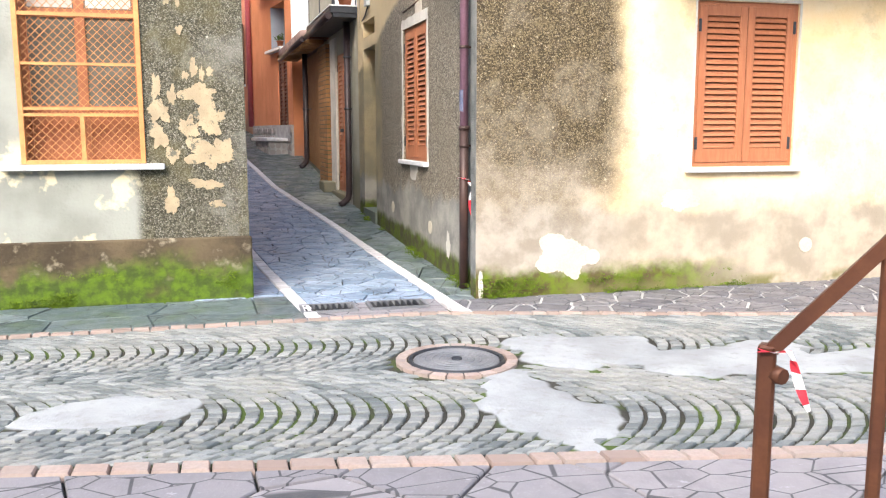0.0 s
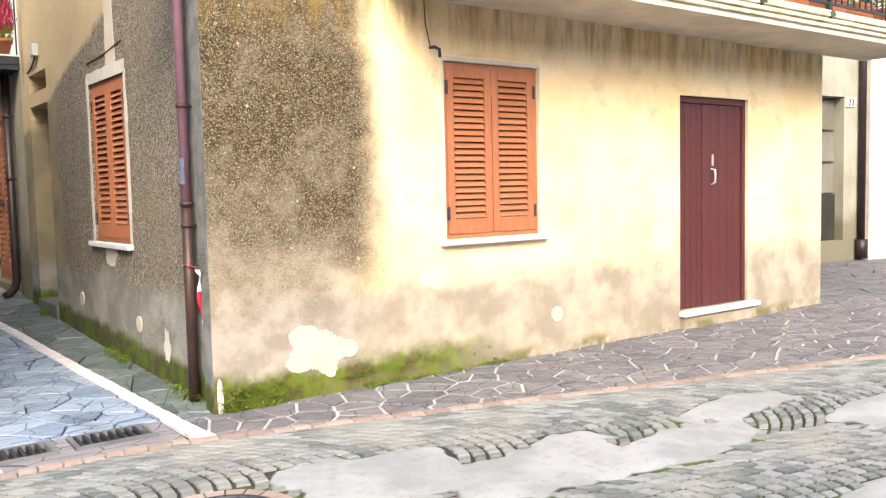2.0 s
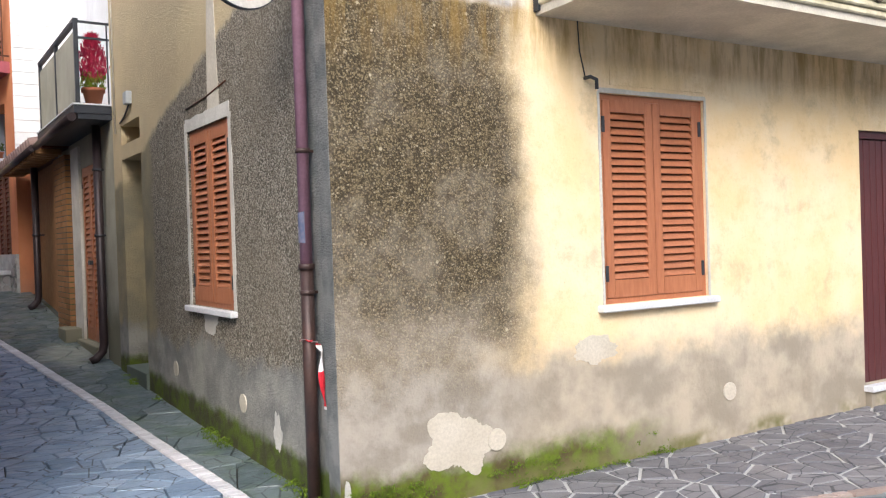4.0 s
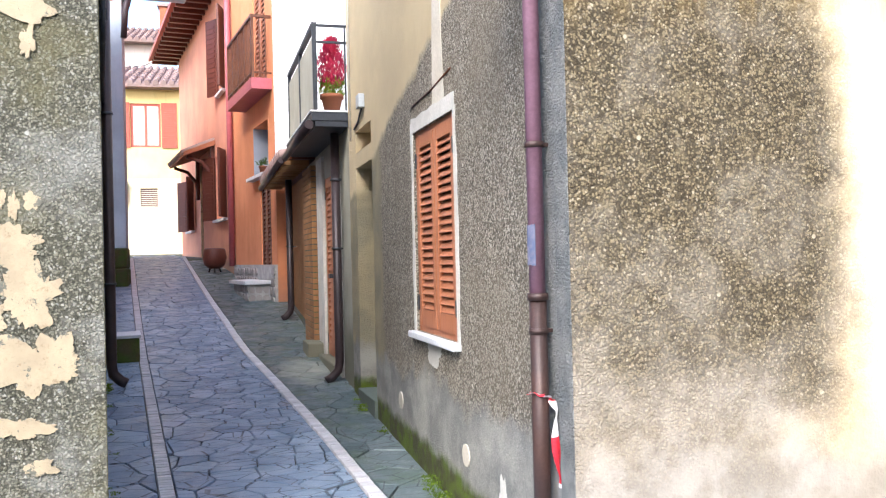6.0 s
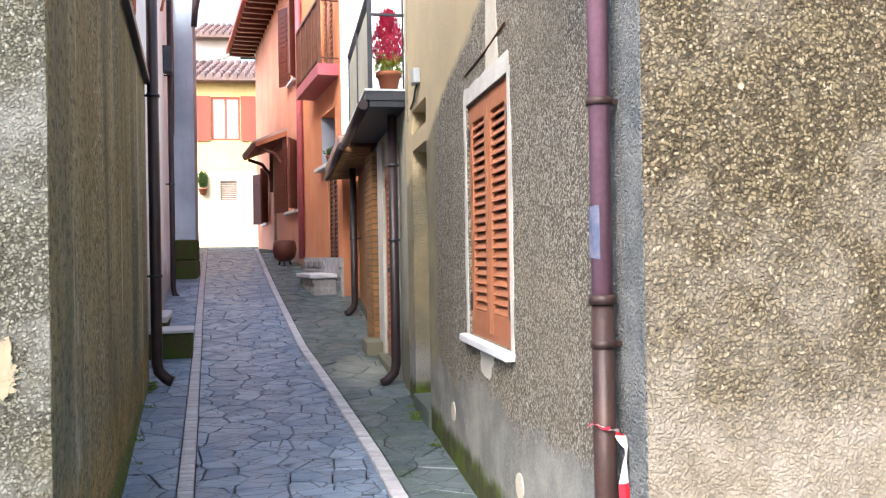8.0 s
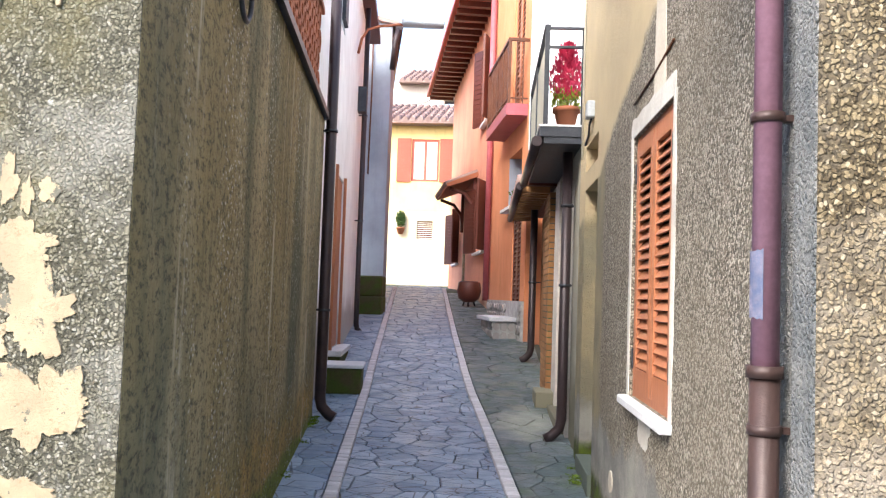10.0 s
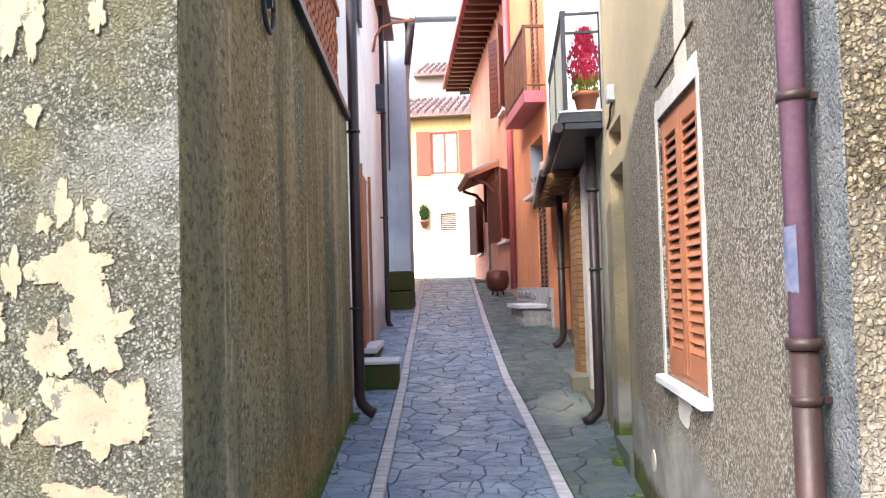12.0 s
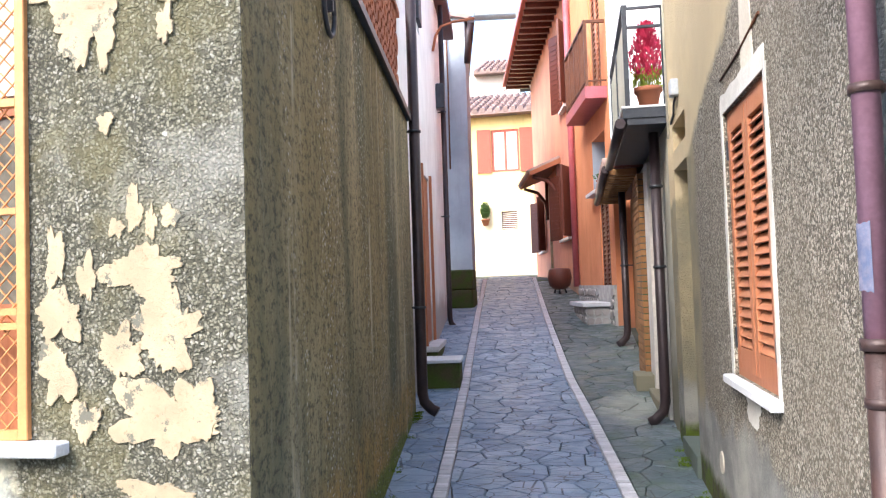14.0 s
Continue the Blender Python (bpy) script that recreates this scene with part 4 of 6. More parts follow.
part("shutter_leaf", boxed(H2, 0.45, 0.78, -0.06, -0.02, 4.4, 5.3), M_IRON, w2)
part("pane", boxed(H2, 0.5, 1.1, 0.12, 0.14, 4.4, 5.3), M_GLASSDARK, w2)
tagged(part("door_step", boxed(H2, 0.65, 1.9, -0.14, 0.1, 0.92, 0.978, bevel=0.006), M_MARBLE), "white marble threshold of the house door", "step", kind="structure")
tagged(part("step_base", boxed(H2, 0.67, 1.88, -0.12, 0.0, 0.5, 0.92), M_MOSSBLOCK), "mossy base under a marble threshold", "step", kind="structure")
st = thing("entrance_step", H2(-0.05, -0.2, 0.6), "mossy block step with a white marble tread", "step")
part("block", boxed(H2, -0.27, 0.20, -0.40, -0.005, 0.5, 0.885, bevel=0.01), M_MOSSBLOCK, st)
part("tread", boxed(H2, -0.285, 0.21, -0.415, -0.005, 0.887, 0.918, bevel=0.006), M_MARBLE, st, "white marble tread")


def drainpipe(fr, u, d, z0, z1, r, material, label, kick=-0.14, clamps=(), low=None, split=None, toe=True):
    dp = thing("drainpipe", fr(u, d, z0), label, "drainpipe", "drainpipes")
    foot = [fr(u, d + kick, z0), fr(u, d + kick * 0.6, z0 + 0.03), fr(u, d + kick * 0.12, z0 + 0.10), fr(u, d, z0 + 0.18)] if toe else [fr(u, d, z0)]
    if split:
        part("lower_pipe", tube(foot + [fr(u, d, split)], r * 1.08, 14), low, dp, "brown cast-iron lower length")
        part("pipe", tube([fr(u, d, split + 0.001), fr(u, d, z1)], r, 14), material, dp)
    else:
        part("pipe", tube(foot + [fr(u, d, z1)], r, 12), material, dp)
    for z in clamps:
        bm = tube([fr(u, d, z - 0.012), fr(u, d, z + 0.012)], r * 1.22, 14)
        box(bm, fr, u - 0.012, u + 0.012, d, 0.0, z - 0.008, z + 0.008)
        part("clamp", bm, M_IRON if not split else M_PIPELOW, dp)
    return dp


drainpipe(LALLEY, 5.56, -0.08, 0.60, 6.2, 0.052, M_BLACKPIPE, "dark brown drainpipe at the end of the streaked wall", clamps=(1.6, 3.3))
drainpipe(H2, 3.75, -0.08, 0.98, 5.65, 0.045, M_BLACKPIPE, "dark drainpipe on the white house wall", clamps=(2.6, 4.1))
mb = thing("cable_box", H2(3.55, -0.05, 4.2), "small dark cable box on the house wall", "cable box")
part("box", boxed(H2, 3.45, 3.65, -0.12, 0.0, 4.1, 4.45, bevel=0.01), M_IRON, mb)
lamp = thing("street_lamp", H2(2.9, 0, 4.8), "wall street lamp with rusty arm and grey head", "street lamp")
part("arm", tube([H2(2.9, -0.02, 4.75), H2(2.9, -0.06, 4.95), H2(2.9, -0.14, 5.08), H2(2.9, -0.3, 5.13), H2(2.9, -0.62, 5.17)], 0.022, 8), M_TERRA, lamp)
bm = bmesh.new()
box(bm, H2, 2.80, 3.0, -1.15, -0.58, 5.15, 5.23, 0.025)
part("lamp_head", bm, M_GREYBOX, lamp)

# ---- grey house that closes the left side ----
GH = Frame(-0.98, 20.92, -1, 0, 0, 1, 1.19, 0.02)
wall("wall_grey_front", GH, 0.0, 5.0, 0.9, 6.2, 0.35, M_GREY, (), "blue-grey cement end wall of a house")
wall("wall_grey_side", Frame(-0.98, 20.92, -0.2, 1, -1, -0.2, 1.19, 0.02), 0.36, 4.6, 0.9, 6.0, 0.35, M_CREAM, (), "cream side wall of the grey house")
bm = bmesh.new()
vs = [[bm.verts.new(GREY(x - (0.95 if y > 20 and x > -1 else 0.0), y, z)) for x, z in ((-0.66, 6.06), (-0.66, 6.13), (-1.9, 6.45), (-5.8, 5.9), (-5.8, 5.8), (-1.9, 6.38))] for y in (18.0, 22.8)]
for i in range(6):
    bm.faces.new((vs[0][i], vs[0][(i + 1) % 6], vs[1][(i + 1) % 6], vs[1][i]))
bm.faces.new(vs[0])
bm.faces.new(vs[1][::-1])
tagged(part("roof_grey_house", bm, M_TILE), "low tiled roof with overhanging dark eaves", "roof", kind="structure")
gut = thing("gutter", GREY(-0.66, 18, 6.0), "dark gutter along the grey house eaves", "gutter")
part("gutter", tube([GREY(-0.66, 18.0, 6.04), GREY(-1.55, 22.7, 6.04)], 0.08), M_BLACKPIPE, gut)
part("downspout", tube([GREY(-0.68, 18.04, 6.0), GREY(-0.72, 18.03, 5.8), GREY(-0.76, 18.03, 5.3)], 0.06), M_BLACKPIPE, gut)
cb = thing("wall_cable", GREY(-1.12, 18.07, 3.5), "thin rusty conduit hanging down the grey wall", "conduit")
part("conduit", tube([GREY(-1.12, 18.07, 6.1), GREY(-1.11, 18.07, 5.0), GREY(-1.12, 18.07, 3.5)], 0.017, 6), M_RUST, cb)
pl = thing("mossy_block", GH(0.3, -0.3, 1.2), "low mossy stone block at the grey wall's foot", "stone block")
part("base", boxed(GH, -0.08, 0.62, -0.55, -0.1, 1.1, 1.42, bevel=0.02), M_MOSSBLOCK, pl)
part("top", boxed(GH, -0.06, 0.62, -0.45, 0.0, 1.422, 1.76, bevel=0.03), M_MOSSBLOCK, pl)

# ---- house with the covered entrance, after the corner house ----
ED = (6.02, 6.95, 0.69, 2.73)
wall("wall_entrance", SIDE, 5.115, 8.5, 0.2, 3.08, 0.35, M_PALE, [ED], "pale green-grey plaster wall under a balcony", d0=0.02)
wall("wall_upper_entrance", SIDE, 5.115, 11.6, 3.24, 7.4, 0.3, M_WHITE, (), "white wall set back above a balcony", d0=0.75)
ld = shutters("louvred_door", SIDE, ED[0], ED[1], ED[2], ED[3], 0.03, 26, M_SHUTTER, "closed brown louvred double door with dark latch", sill=False)
part("latch", boxed(SIDE, 6.44, 6.53, -0.02, 0.02, 1.58, 1.63), M_IRON, ld, "dark iron latch")
tagged(part("door_jamb", boxed(SIDE, 5.78, 6.01, -0.012, 0.02, 0.5, 2.85), M_SURROUND), "white cement strip beside a louvred door", "plaster", kind="structure")
tagged(part("door_jamb", boxed(SIDE, 6.96, 7.45, -0.012, 0.02, 0.5, 3.0), M_SURROUND), "white cement strip beside a louvred door", "plaster", kind="structure")
tagged(part("threshold", boxed(SIDE, 5.9, 7.05, -0.08, 0.1, 0.5, 0.682, bevel=0.01), M_PALE), "worn pale threshold stone", "step", kind="structure")
tagged(part("threshold", boxed(SIDE, 7.1, 7.6, -0.20, 0.0, 0.6, 0.80, bevel=0.01), M_PALE), "small worn marble step by the wall", "step", kind="structure")
bp = thing("brick_pilaster", SIDE(7.95, -0.05, 0.7), "ochre brick pilaster under the balcony", "pilaster")
z, r = 0.66, 0
while z < 2.95:
    o = 0.0 if r % 2 else 0.12
    for a, b in ((7.5, 7.5 + 0.24 + o), (7.75 + o, 8.4)):
        part("brick", boxed(SIDE, a, b - 0.012, -0.07, 0.02, z, z + 0.058), M_BRICK, bp)
    z, r = z + 0.07, r + 1
part("mortar", boxed(SIDE, 7.51, 8.38, -0.06, 0.02, 0.55, 2.95), M_JOINT, bp)
wall("wall_recess", SIDE, 8.5, 11.6, 0.4, 3.05, 0.2, M_BRICK, (), "shaded ochre brick wall beside the pilaster", d0=0.12)
drainpipe(SIDE, 5.62, -0.06, 0.56, 3.07, 0.045, M_BLACKPIPE, "black drainpipe beside the louvred door", clamps=(1.9, 2.6))
drainpipe(SIDE, 9.8, -0.11, 0.92, 3.05, 0.05, M_BLACKPIPE, "black drainpipe beside the brick pilaster", clamps=(2.0,))
b2 = thing("small_balcony", SIDE(6.5, -0.2, 3.08), "small dark-edged balcony with panel railing over the alley", "balcony")
bm = bmesh.new()
box(bm, SIDE, 5.26, 7.7, -0.30, 0.75, 3.085, 3.14)
box(bm, SIDE, 5.25, 7.71, -0.335, 0.75, 3.142, 3.225)
part("slab", bm, M_IRON, b2, "dark slab with metal fascia")
part("edging", boxed(SIDE, 5.245, 7.71, -0.345, 0.74, 3.227, 3.243), M_MARBLE, b2, "pale stone edging")
part("gutter", tube([SIDE(5.25, -0.36, 3.10), SIDE(7.7, -0.36, 3.07)], 0.045), M_BLACKPIPE, b2)
part("panel", boxed(SIDE, 5.28, 7.6, -0.30, -0.285, 3.26, 3.98), M_PALE, b2, "pale translucent panel")
for u in (5.27, 6.43, 7.6):
    part("post", boxed(SIDE, u - 0.02, u + 0.02, -0.312, -0.272, 3.243, 4.06), M_IRON, b2)
part("top_rail", boxed(SIDE, 5.25, 7.62, -0.317, -0.267, 4.06, 4.1), M_IRON, b2)
for z in (3.9, 4.062):
    part("end_rail", boxed(SIDE, 5.255, 5.285, -0.272, 0.74, z, z + 0.02), M_IRON, b2)
part("baluster", boxed(SIDE, 5.262, 5.278, 0.0, 0.014, 3.243, 4.065), M_IRON, b2)

# tiled lean-to that carries the eaves on to the orange house
lt = thing("lean_to", SIDE(9.6, -0.1, 3.0), "low tiled lean-to eaves beside the balcony", "eaves")
part("boarding", boxed(SIDE, 7.72, 11.55, -0.30, 0.74, 3.06, 3.10), M_DARKWOOD, lt)
for k in range(15):
    u = 7.85 + k * 0.25
    part("tile", tube([SIDE(u, -0.42, 3.12), SIDE(u, 0.6, 3.30)], 0.075, 8), M_TILE, lt)
    part("rafter_end", boxed(SIDE, u - 0.05, u + 0.05, -0.36, -0.05, 2.99, 3.058), M_BRICK, lt)
part("gutter", tube([SIDE(7.72, -0.40, 3.05), SIDE(11.5, -0.40, 3.02)], 0.045), M_BLACKPIPE, lt)

# flowering pot on that balcony
fp = thing("flower_pot", SIDE(5.5, -0.12, 3.245), "terracotta pot of tall crimson flowers on the balcony", "flower pot")
c = SIDE(5.48, -0.10, 3.245)
part("pot", lathe(c.x, c.y, [(0.07, c.z), (0.105, c.z + 0.15), (0.12, c.z + 0.15), (0.12, c.z + 0.19), (0.10, c.z + 0.19), (0.095, c.z + 0.16)], 18), M_TERRA, fp)
rnd = random.Random(4)
for nm, mt, za, zb, n, sp in (("leaves", M_LIME, 0.17, 0.32, 320, 0.13), ("blossom", M_FLOWER, 0.26, 0.74, 1500, 0.13)):
    bm = bmesh.new()
    for _ in range(n):
        a, q, zz = rnd.random() * 6.283, rnd.random() ** 0.5, rnd.uniform(za, zb)
        k = sp * (1.0 if nm == "leaves" else 0.45 + 0.9 * (1 - abs(zz - 0.42) / 0.3))
        b = Vector((c.x + math.cos(a) * q * k, c.y + math.sin(a) * q * k, c.z + zz))
        t = Vector((rnd.uniform(-0.6, 0.6), rnd.uniform(-0.6, 0.6), 1)).normalized()
        w = t.orthogonal().normalized() * 0.008
        bm.faces.new([bm.verts.new(p) for p in (b, b + t * 0.025 + w, b + t * 0.055, b + t * 0.025 - w)])
    tagged(part(nm, bm, mt, fp), kind="stuff")
jb = thing("junction_box", SIDE(4.33, -0.03, 3.10), "small grey junction box with cable on the wall", "junction box")
part("box", boxed(SIDE, 4.27, 4.39, -0.06, 0.0, 3.10, 3.22, bevel=0.008), M_GREYBOX, jb)
part("cable", tube([SIDE(4.33, -0.02, 3.10), SIDE(4.36, -0.03, 3.06), SIDE(4.55, -0.012, 3.02), SIDE(4.75, -0.012, 2.98)], 0.008, 6), M_IRON, jb)

# ---- orange house ----
OS = (0.35, 1.06, 1.33, 2.80)
OW = (0.45, 1.5, 2.90, 3.70)
OB = (0.5, 1.4, 4.25, 6.4)
wall("wall_orange", ORANGE, 0.0, 3.25, 0.6, 8.0, 0.4, M_ORANGE, [OS, OW, OB], "orange plaster house wall")
wall("wall_salmon", ORANGE, 3.251, 11.0, 0.9, 7.05, 0.4, M_PINK, [(4.0, 4.7, 4.85, 6.35), (4.1, 5.3, 2.42, 3.7), (8.6, 9.6, 2.35, 3.6)], "salmon plaster house wall further up", d0=0.004)
wall("wall_orange_end", Frame(1.84, 17.65, 1, -0.0, 0, 1, 1.182, -0.07), 0.41, 3.5, 0.6, 8.0, 0.35, M_WHITE, (), "white end wall of the orange house")
cl = thing("white_cladding", (2.6, 17.62, 3.35), "white horizontal board cladding on a house end", "cladding", kind="structure")
z = 3.35
while z < 7.8:
    part("board", boxed(W0, 1.84, 4.2, 17.61, 17.645, z, z + 0.195, bevel=0.006), M_WHITE, cl)
    z += 0.20
tagged(part("roof_orange", boxed(ORANGE, -0.2, 3.3, -0.4, 3.0, 8.0, 8.12), M_TILE), "tiled roof of the orange house", "roof", kind="structure")
shutters("louvred_shutter", ORANGE, *OS, 0.02, 18, M_DARKWOOD, "closed dark brown louvred shutters near the stone bench", sill=False, hinges=False)
ow = thing("deep_window", ORANGE(0.97, 0, 2.9), "deep unshuttered window with grey reveals and sill", "window")
part("pane", boxed(ORANGE, OW[0], OW[1], 0.25, 0.27, OW[2], OW[3]), M_GLASSDARK, ow)
part("reveal", boxed(ORANGE, OW[1] - 0.012, OW[1], -0.004, 0.25, OW[2], OW[3]), M_GREY, ow)
part("window_sill", boxed(ORANGE, OW[0] - 0.08, OW[1] + 0.08, -0.12, 0.2, OW[2] - 0.05, OW[2] - 0.002), M_MARBLE, ow)
c = ORANGE(0.62, -0.05, 2.9)
plant_pot(c.x, c.y, c.z, 0.07, 0.13, "small terracotta pot of greenery on a window sill", M_LEAF, 0.08, 0.12, 70, 77)
rp = thing("rubble_plinth", ORANGE(1.6, -0.05, 0.9), "pale rubble stone plinth along the orange wall", "plinth", kind="structure")
part("mortar", boxed(ORANGE, 0.0, 3.25, -0.04, 0.0, 0.7, 1.52), M_VEIN, rp)
rnd = random.Random(8)
for i in range(16):
    for k in range(5):
        u, z = 0.1 + i * 0.2 + rnd.uniform(-0.03, 0.03), 0.85 + k * 0.14
        if OS[0] - 0.1 < u < OS[1] + 0.1 and z > 1.25:
            continue
        part("stone", slab(ORANGE, blob(u, z, 0.088, 0.06, i * 9 + k, 0.3, 9), -0.06, -0.03), M_STONE, rp)
bench = thing("stone_bench", ORANGE(0.9, -0.2, 0.95), "low rubble stone bench with a pale slab top", "bench")
part("base", boxed(ORANGE, 0.25, 1.35, -0.38, -0.06, 0.8, 1.23), M_VEIN, bench)
part("seat", boxed(ORANGE, 0.2, 1.5, -0.44, -0.05, 1.232, 1.29, bevel=0.008), M_MARBLE, bench)
for k in range(3):
    for i in range(3):
        part("stone", slab(Frame(*ORANGE(0.25, -0.06, 0).xy, -1, -0.18, -0.18, 1, 1.182, -0.07), blob(0.06 + i * 0.105, 0.9 + k * 0.13, 0.048, 0.055, i * 5 + k, 0.3, 9), -0.02, 0.01), M_STONE, bench)
    for i in range(6):
        part("stone", slab(ORANGE, blob(0.34 + i * 0.18, 0.92 + k * 0.13, 0.08, 0.055, i * 5 + k + 40, 0.3, 9), -0.40, -0.37), M_STONE, bench)
drainpipe(ORANGE, 3.25, -0.07, 1.5, 7.9, 0.065, M_PINKPIPE, "magenta painted drainpipe between two houses", toe=False)
ob = thing("upper_balcony", ORANGE(1.8, -0.35, 4.135), "upper balcony with magenta slab edge and iron railing", "balcony")
part("slab", boxed(ORANGE, 0.1, 2.1, -0.30, 0.0, 4.075, 4.235), M_PINKPIPE, ob)
part("bottom_rail", boxed(ORANGE, 0.12, 2.08, -0.285, -0.26, 4.305, 4.325), M_RUST, ob)
part("top_rail", boxed(ORANGE, 0.10, 2.1, -0.295, -0.245, 5.115, 5.155), M_RUST, ob)
for u in (0.12, 2.08):
    part("end_rail", boxed(ORANGE, u - 0.02, u + 0.02, -0.245, 0.0, 5.116, 5.155), M_RUST, ob)
    part("end_rail", boxed(ORANGE, u - 0.012, u + 0.012, -0.245, 0.0, 4.306, 4.325), M_RUST, ob)
    for i in range(2):
        d = -0.08 - i * 0.09
        part("baluster", boxed(ORANGE, u - 0.008, u + 0.008, d - 0.008, d + 0.008, 4.235, 5.115), M_RUST, ob)
for i in range(21):
    u = 0.12 + i * 0.098
    r = 0.02 if i % 5 == 0 else 0.008
    part("post" if i % 5 == 0 else "baluster", boxed(ORANGE, u - r, u + r, -0.272 - r, -0.272 + r, 4.235, 5.116), M_RUST, ob)
od = shutters("louvred_balcony_door", ORANGE, OB[0], OB[1], OB[2], OB[3], 0.03, 24, M_SHUTTER, "brown louvred balcony door", sill=False, hinges=False)
for (a, b, z0, z1), mt in (((4.0, 4.7, 4.85, 6.35), M_DARKWOOD), ((4.1, 5.3, 2.42, 3.7), M_DARKWOOD), ((8.6, 9.6, 2.35, 3.6), M_DARKWOOD)):
    w = thing("open_shutter_window", ORANGE((a + b) / 2, 0, z0), "window with dark red shutters folded open against salmon plaster", "window", "windows of the salmon house")
    part("pane", boxed(ORANGE, a, b, 0.15, 0.17, z0, z1), M_GLASSDARK, w)
    part("window_sill", boxed(ORANGE, a - 0.05, b + 0.05, -0.08, 0.1, z0 - 0.05, z0 - 0.002), M_MARBLE, w)
    hw = min(0.42, (b - a) / 2)
    for u, s in ((a, -1), (b, 1)):
        bm = bmesh.new()
        fr = Frame(*ORANGE(u, -0.02, 0).xy, *(ORANGE.u * s * 0.9 - ORANGE.d * 0.43).xy, *(ORANGE.d * 0.9 + ORANGE.u * s * 0.43).xy, 1.182, -0.07)
        lf_ = part("shutter_leaf", boxed(fr, 0, hw, -0.02, 0.02, z0, z1, bevel=0.004), mt, w)
        for i in range(14):
            z = z0 + 0.08 + i * (z1 - z0 - 0.16) / 14
            part("slat", boxed(fr, 0.05, hw - 0.05, -0.032, -0.018, z, z + 0.05), mt, lf_)
aw = thing("awning", ORANGE(6.0, -0.4, 3.9), "small tiled door canopy on curved wooden brackets", "awning")
bm = bmesh.new()
v = [[bm.verts.new(ORANGE(u, d, z)) for d, z in ((0.0, 4.06), (-0.62, 3.80), (-0.62, 3.72), (0.0, 3.96))] for u in (5.3, 7.8)]
for i in range(4):
    bm.faces.new((v[0][i], v[0][(i + 1) % 4], v[1][(i + 1) % 4], v[1][i]))
bm.faces.new(v[0])
bm.faces.new(v[1][::-1])
part("roof", bm, M_TERRA, aw)
for k in range(11):
    u = 5.38 + k * 0.235
    part("tile", tube([ORANGE(u, 0.0, 4.07), ORANGE(u, -0.66, 3.79)], 0.06, 8), M_TILE, aw)
for u in (5.45, 7.6):
    part("bracket", tube([ORANGE(u, -0.02, 3.1), ORANGE(u, -0.08, 3.4), ORANGE(u, -0.25, 3.62), ORANGE(u, -0.55, 3.72)], 0.045, 8), M_DARKWOOD, aw)
    part("bracket", boxed(ORANGE, u - 0.04, u + 0.04, -0.08, 0.0, 3.0, 3.95), M_DARKWOOD, aw)
ll = thing("letter_box", ORANGE(5.6, -0.08, 2.6), "small dark letter box on the salmon wall", "letter box")
part("box", boxed(ORANGE, 5.5, 5.8, -0.14, 0.0, 2.6, 3.0, bevel=0.01), M_IRON, ll)
dp2 = drainpipe(ORANGE, 6.9, -0.06, 1.5, 3.7, 0.035, M_PEEL, "thin cream pipe down the salmon wall", toe=False)
eave = thing("eaves", ORANGE(7, -0.5, 7.05), "deep red-brown eaves with exposed rafter tiles", "eaves", kind="structure")
bm = bmesh.new()
v = [[bm.verts.new(ORANGE(u, d, z)) for d, z in ((3.0, 8.3), (-0.72, 7.06), (-0.72, 6.96), (0.3, 7.25), (3.0, 8.1))] for u in (3.3, 11.4)]
for i in range(5):
    bm.faces.new((v[0][i], v[0][(i + 1) % 5], v[1][(i + 1) % 5], v[1][i]))
bm.faces.new(v[0])
bm.faces.new(v[1][::-1])
part("roof", bm, M_REDWOOD, eave)
for k in range(20):
    u = 3.4 + k * 0.41
    part("rafter", boxed(ORANGE, u, u + 0.1, -0.64, 0.0, 6.88, 6.98), M_DARKWOOD, eave)
c = ORANGE(3.9, -0.28, 0)
bz = ground_z(c.y) - 1.41
barrel = thing("barrel_planter", (c.x, c.y, 1.41 + bz), "rust-brown round planter standing by the wall", "planter")
part("body", lathe(c.x, c.y, [(0.12, bz + 1.50), (0.22, bz + 1.58), (0.26, bz + 1.74), (0.23, bz + 1.92), (0.19, bz + 1.95), (0.18, bz + 1.91)], 18), M_DARKWOOD, barrel)
for a in (0.5, 2.6, 4.7):
    part("leg", tube([(c.x + 0.1 * math.cos(a), c.y + 0.1 * math.sin(a), bz + 1.56), (c.x + 0.15 * math.cos(a), c.y + 0.15 * math.sin(a), bz + 1.41)], 0.02, 6), M_IRON, barrel)

# ---- facade that closes the alley ----
FARF = Frame(-7.97, 37.8, 1, 0, 0, 1, 1.182, 0.54)
fw = (4.42, 5.38, 4.95, 6.42)
fv = (4.69, 5.24, 2.95, 3.58)
wall("wall_far_lower", FARF, 0.0, 14.0, 1.0, 3.9, 0.4, M_CREAM, [fv], "sunlit cream lower facade at the end of the alley", d0=-0.03)
wall("wall_far_upper", FARF, 0.0, 14.0, 3.9, 6.95, 0.4, M_YELLOW, [fw], "sunlit yellow upper facade at the end of the alley")
farw = thing("far_window", FARF(4.9, 0, 4.9), "window with open red louvred shutters and white curtains", "window")
bm = bmesh.new()
for a, b in ((4.42, 4.5), (4.86, 4.94), (5.30, 5.38)):
    box(bm, FARF, a, b, 0.04, 0.10, 4.95, 6.42)
box(bm, FARF, 4.5, 5.3, 0.041, 0.10, 6.34, 6.42)
box(bm, FARF, 4.5, 5.3, 0.041, 0.10, 4.95, 5.03)
part("window_frame", bm, M_REDWOOD, farw)
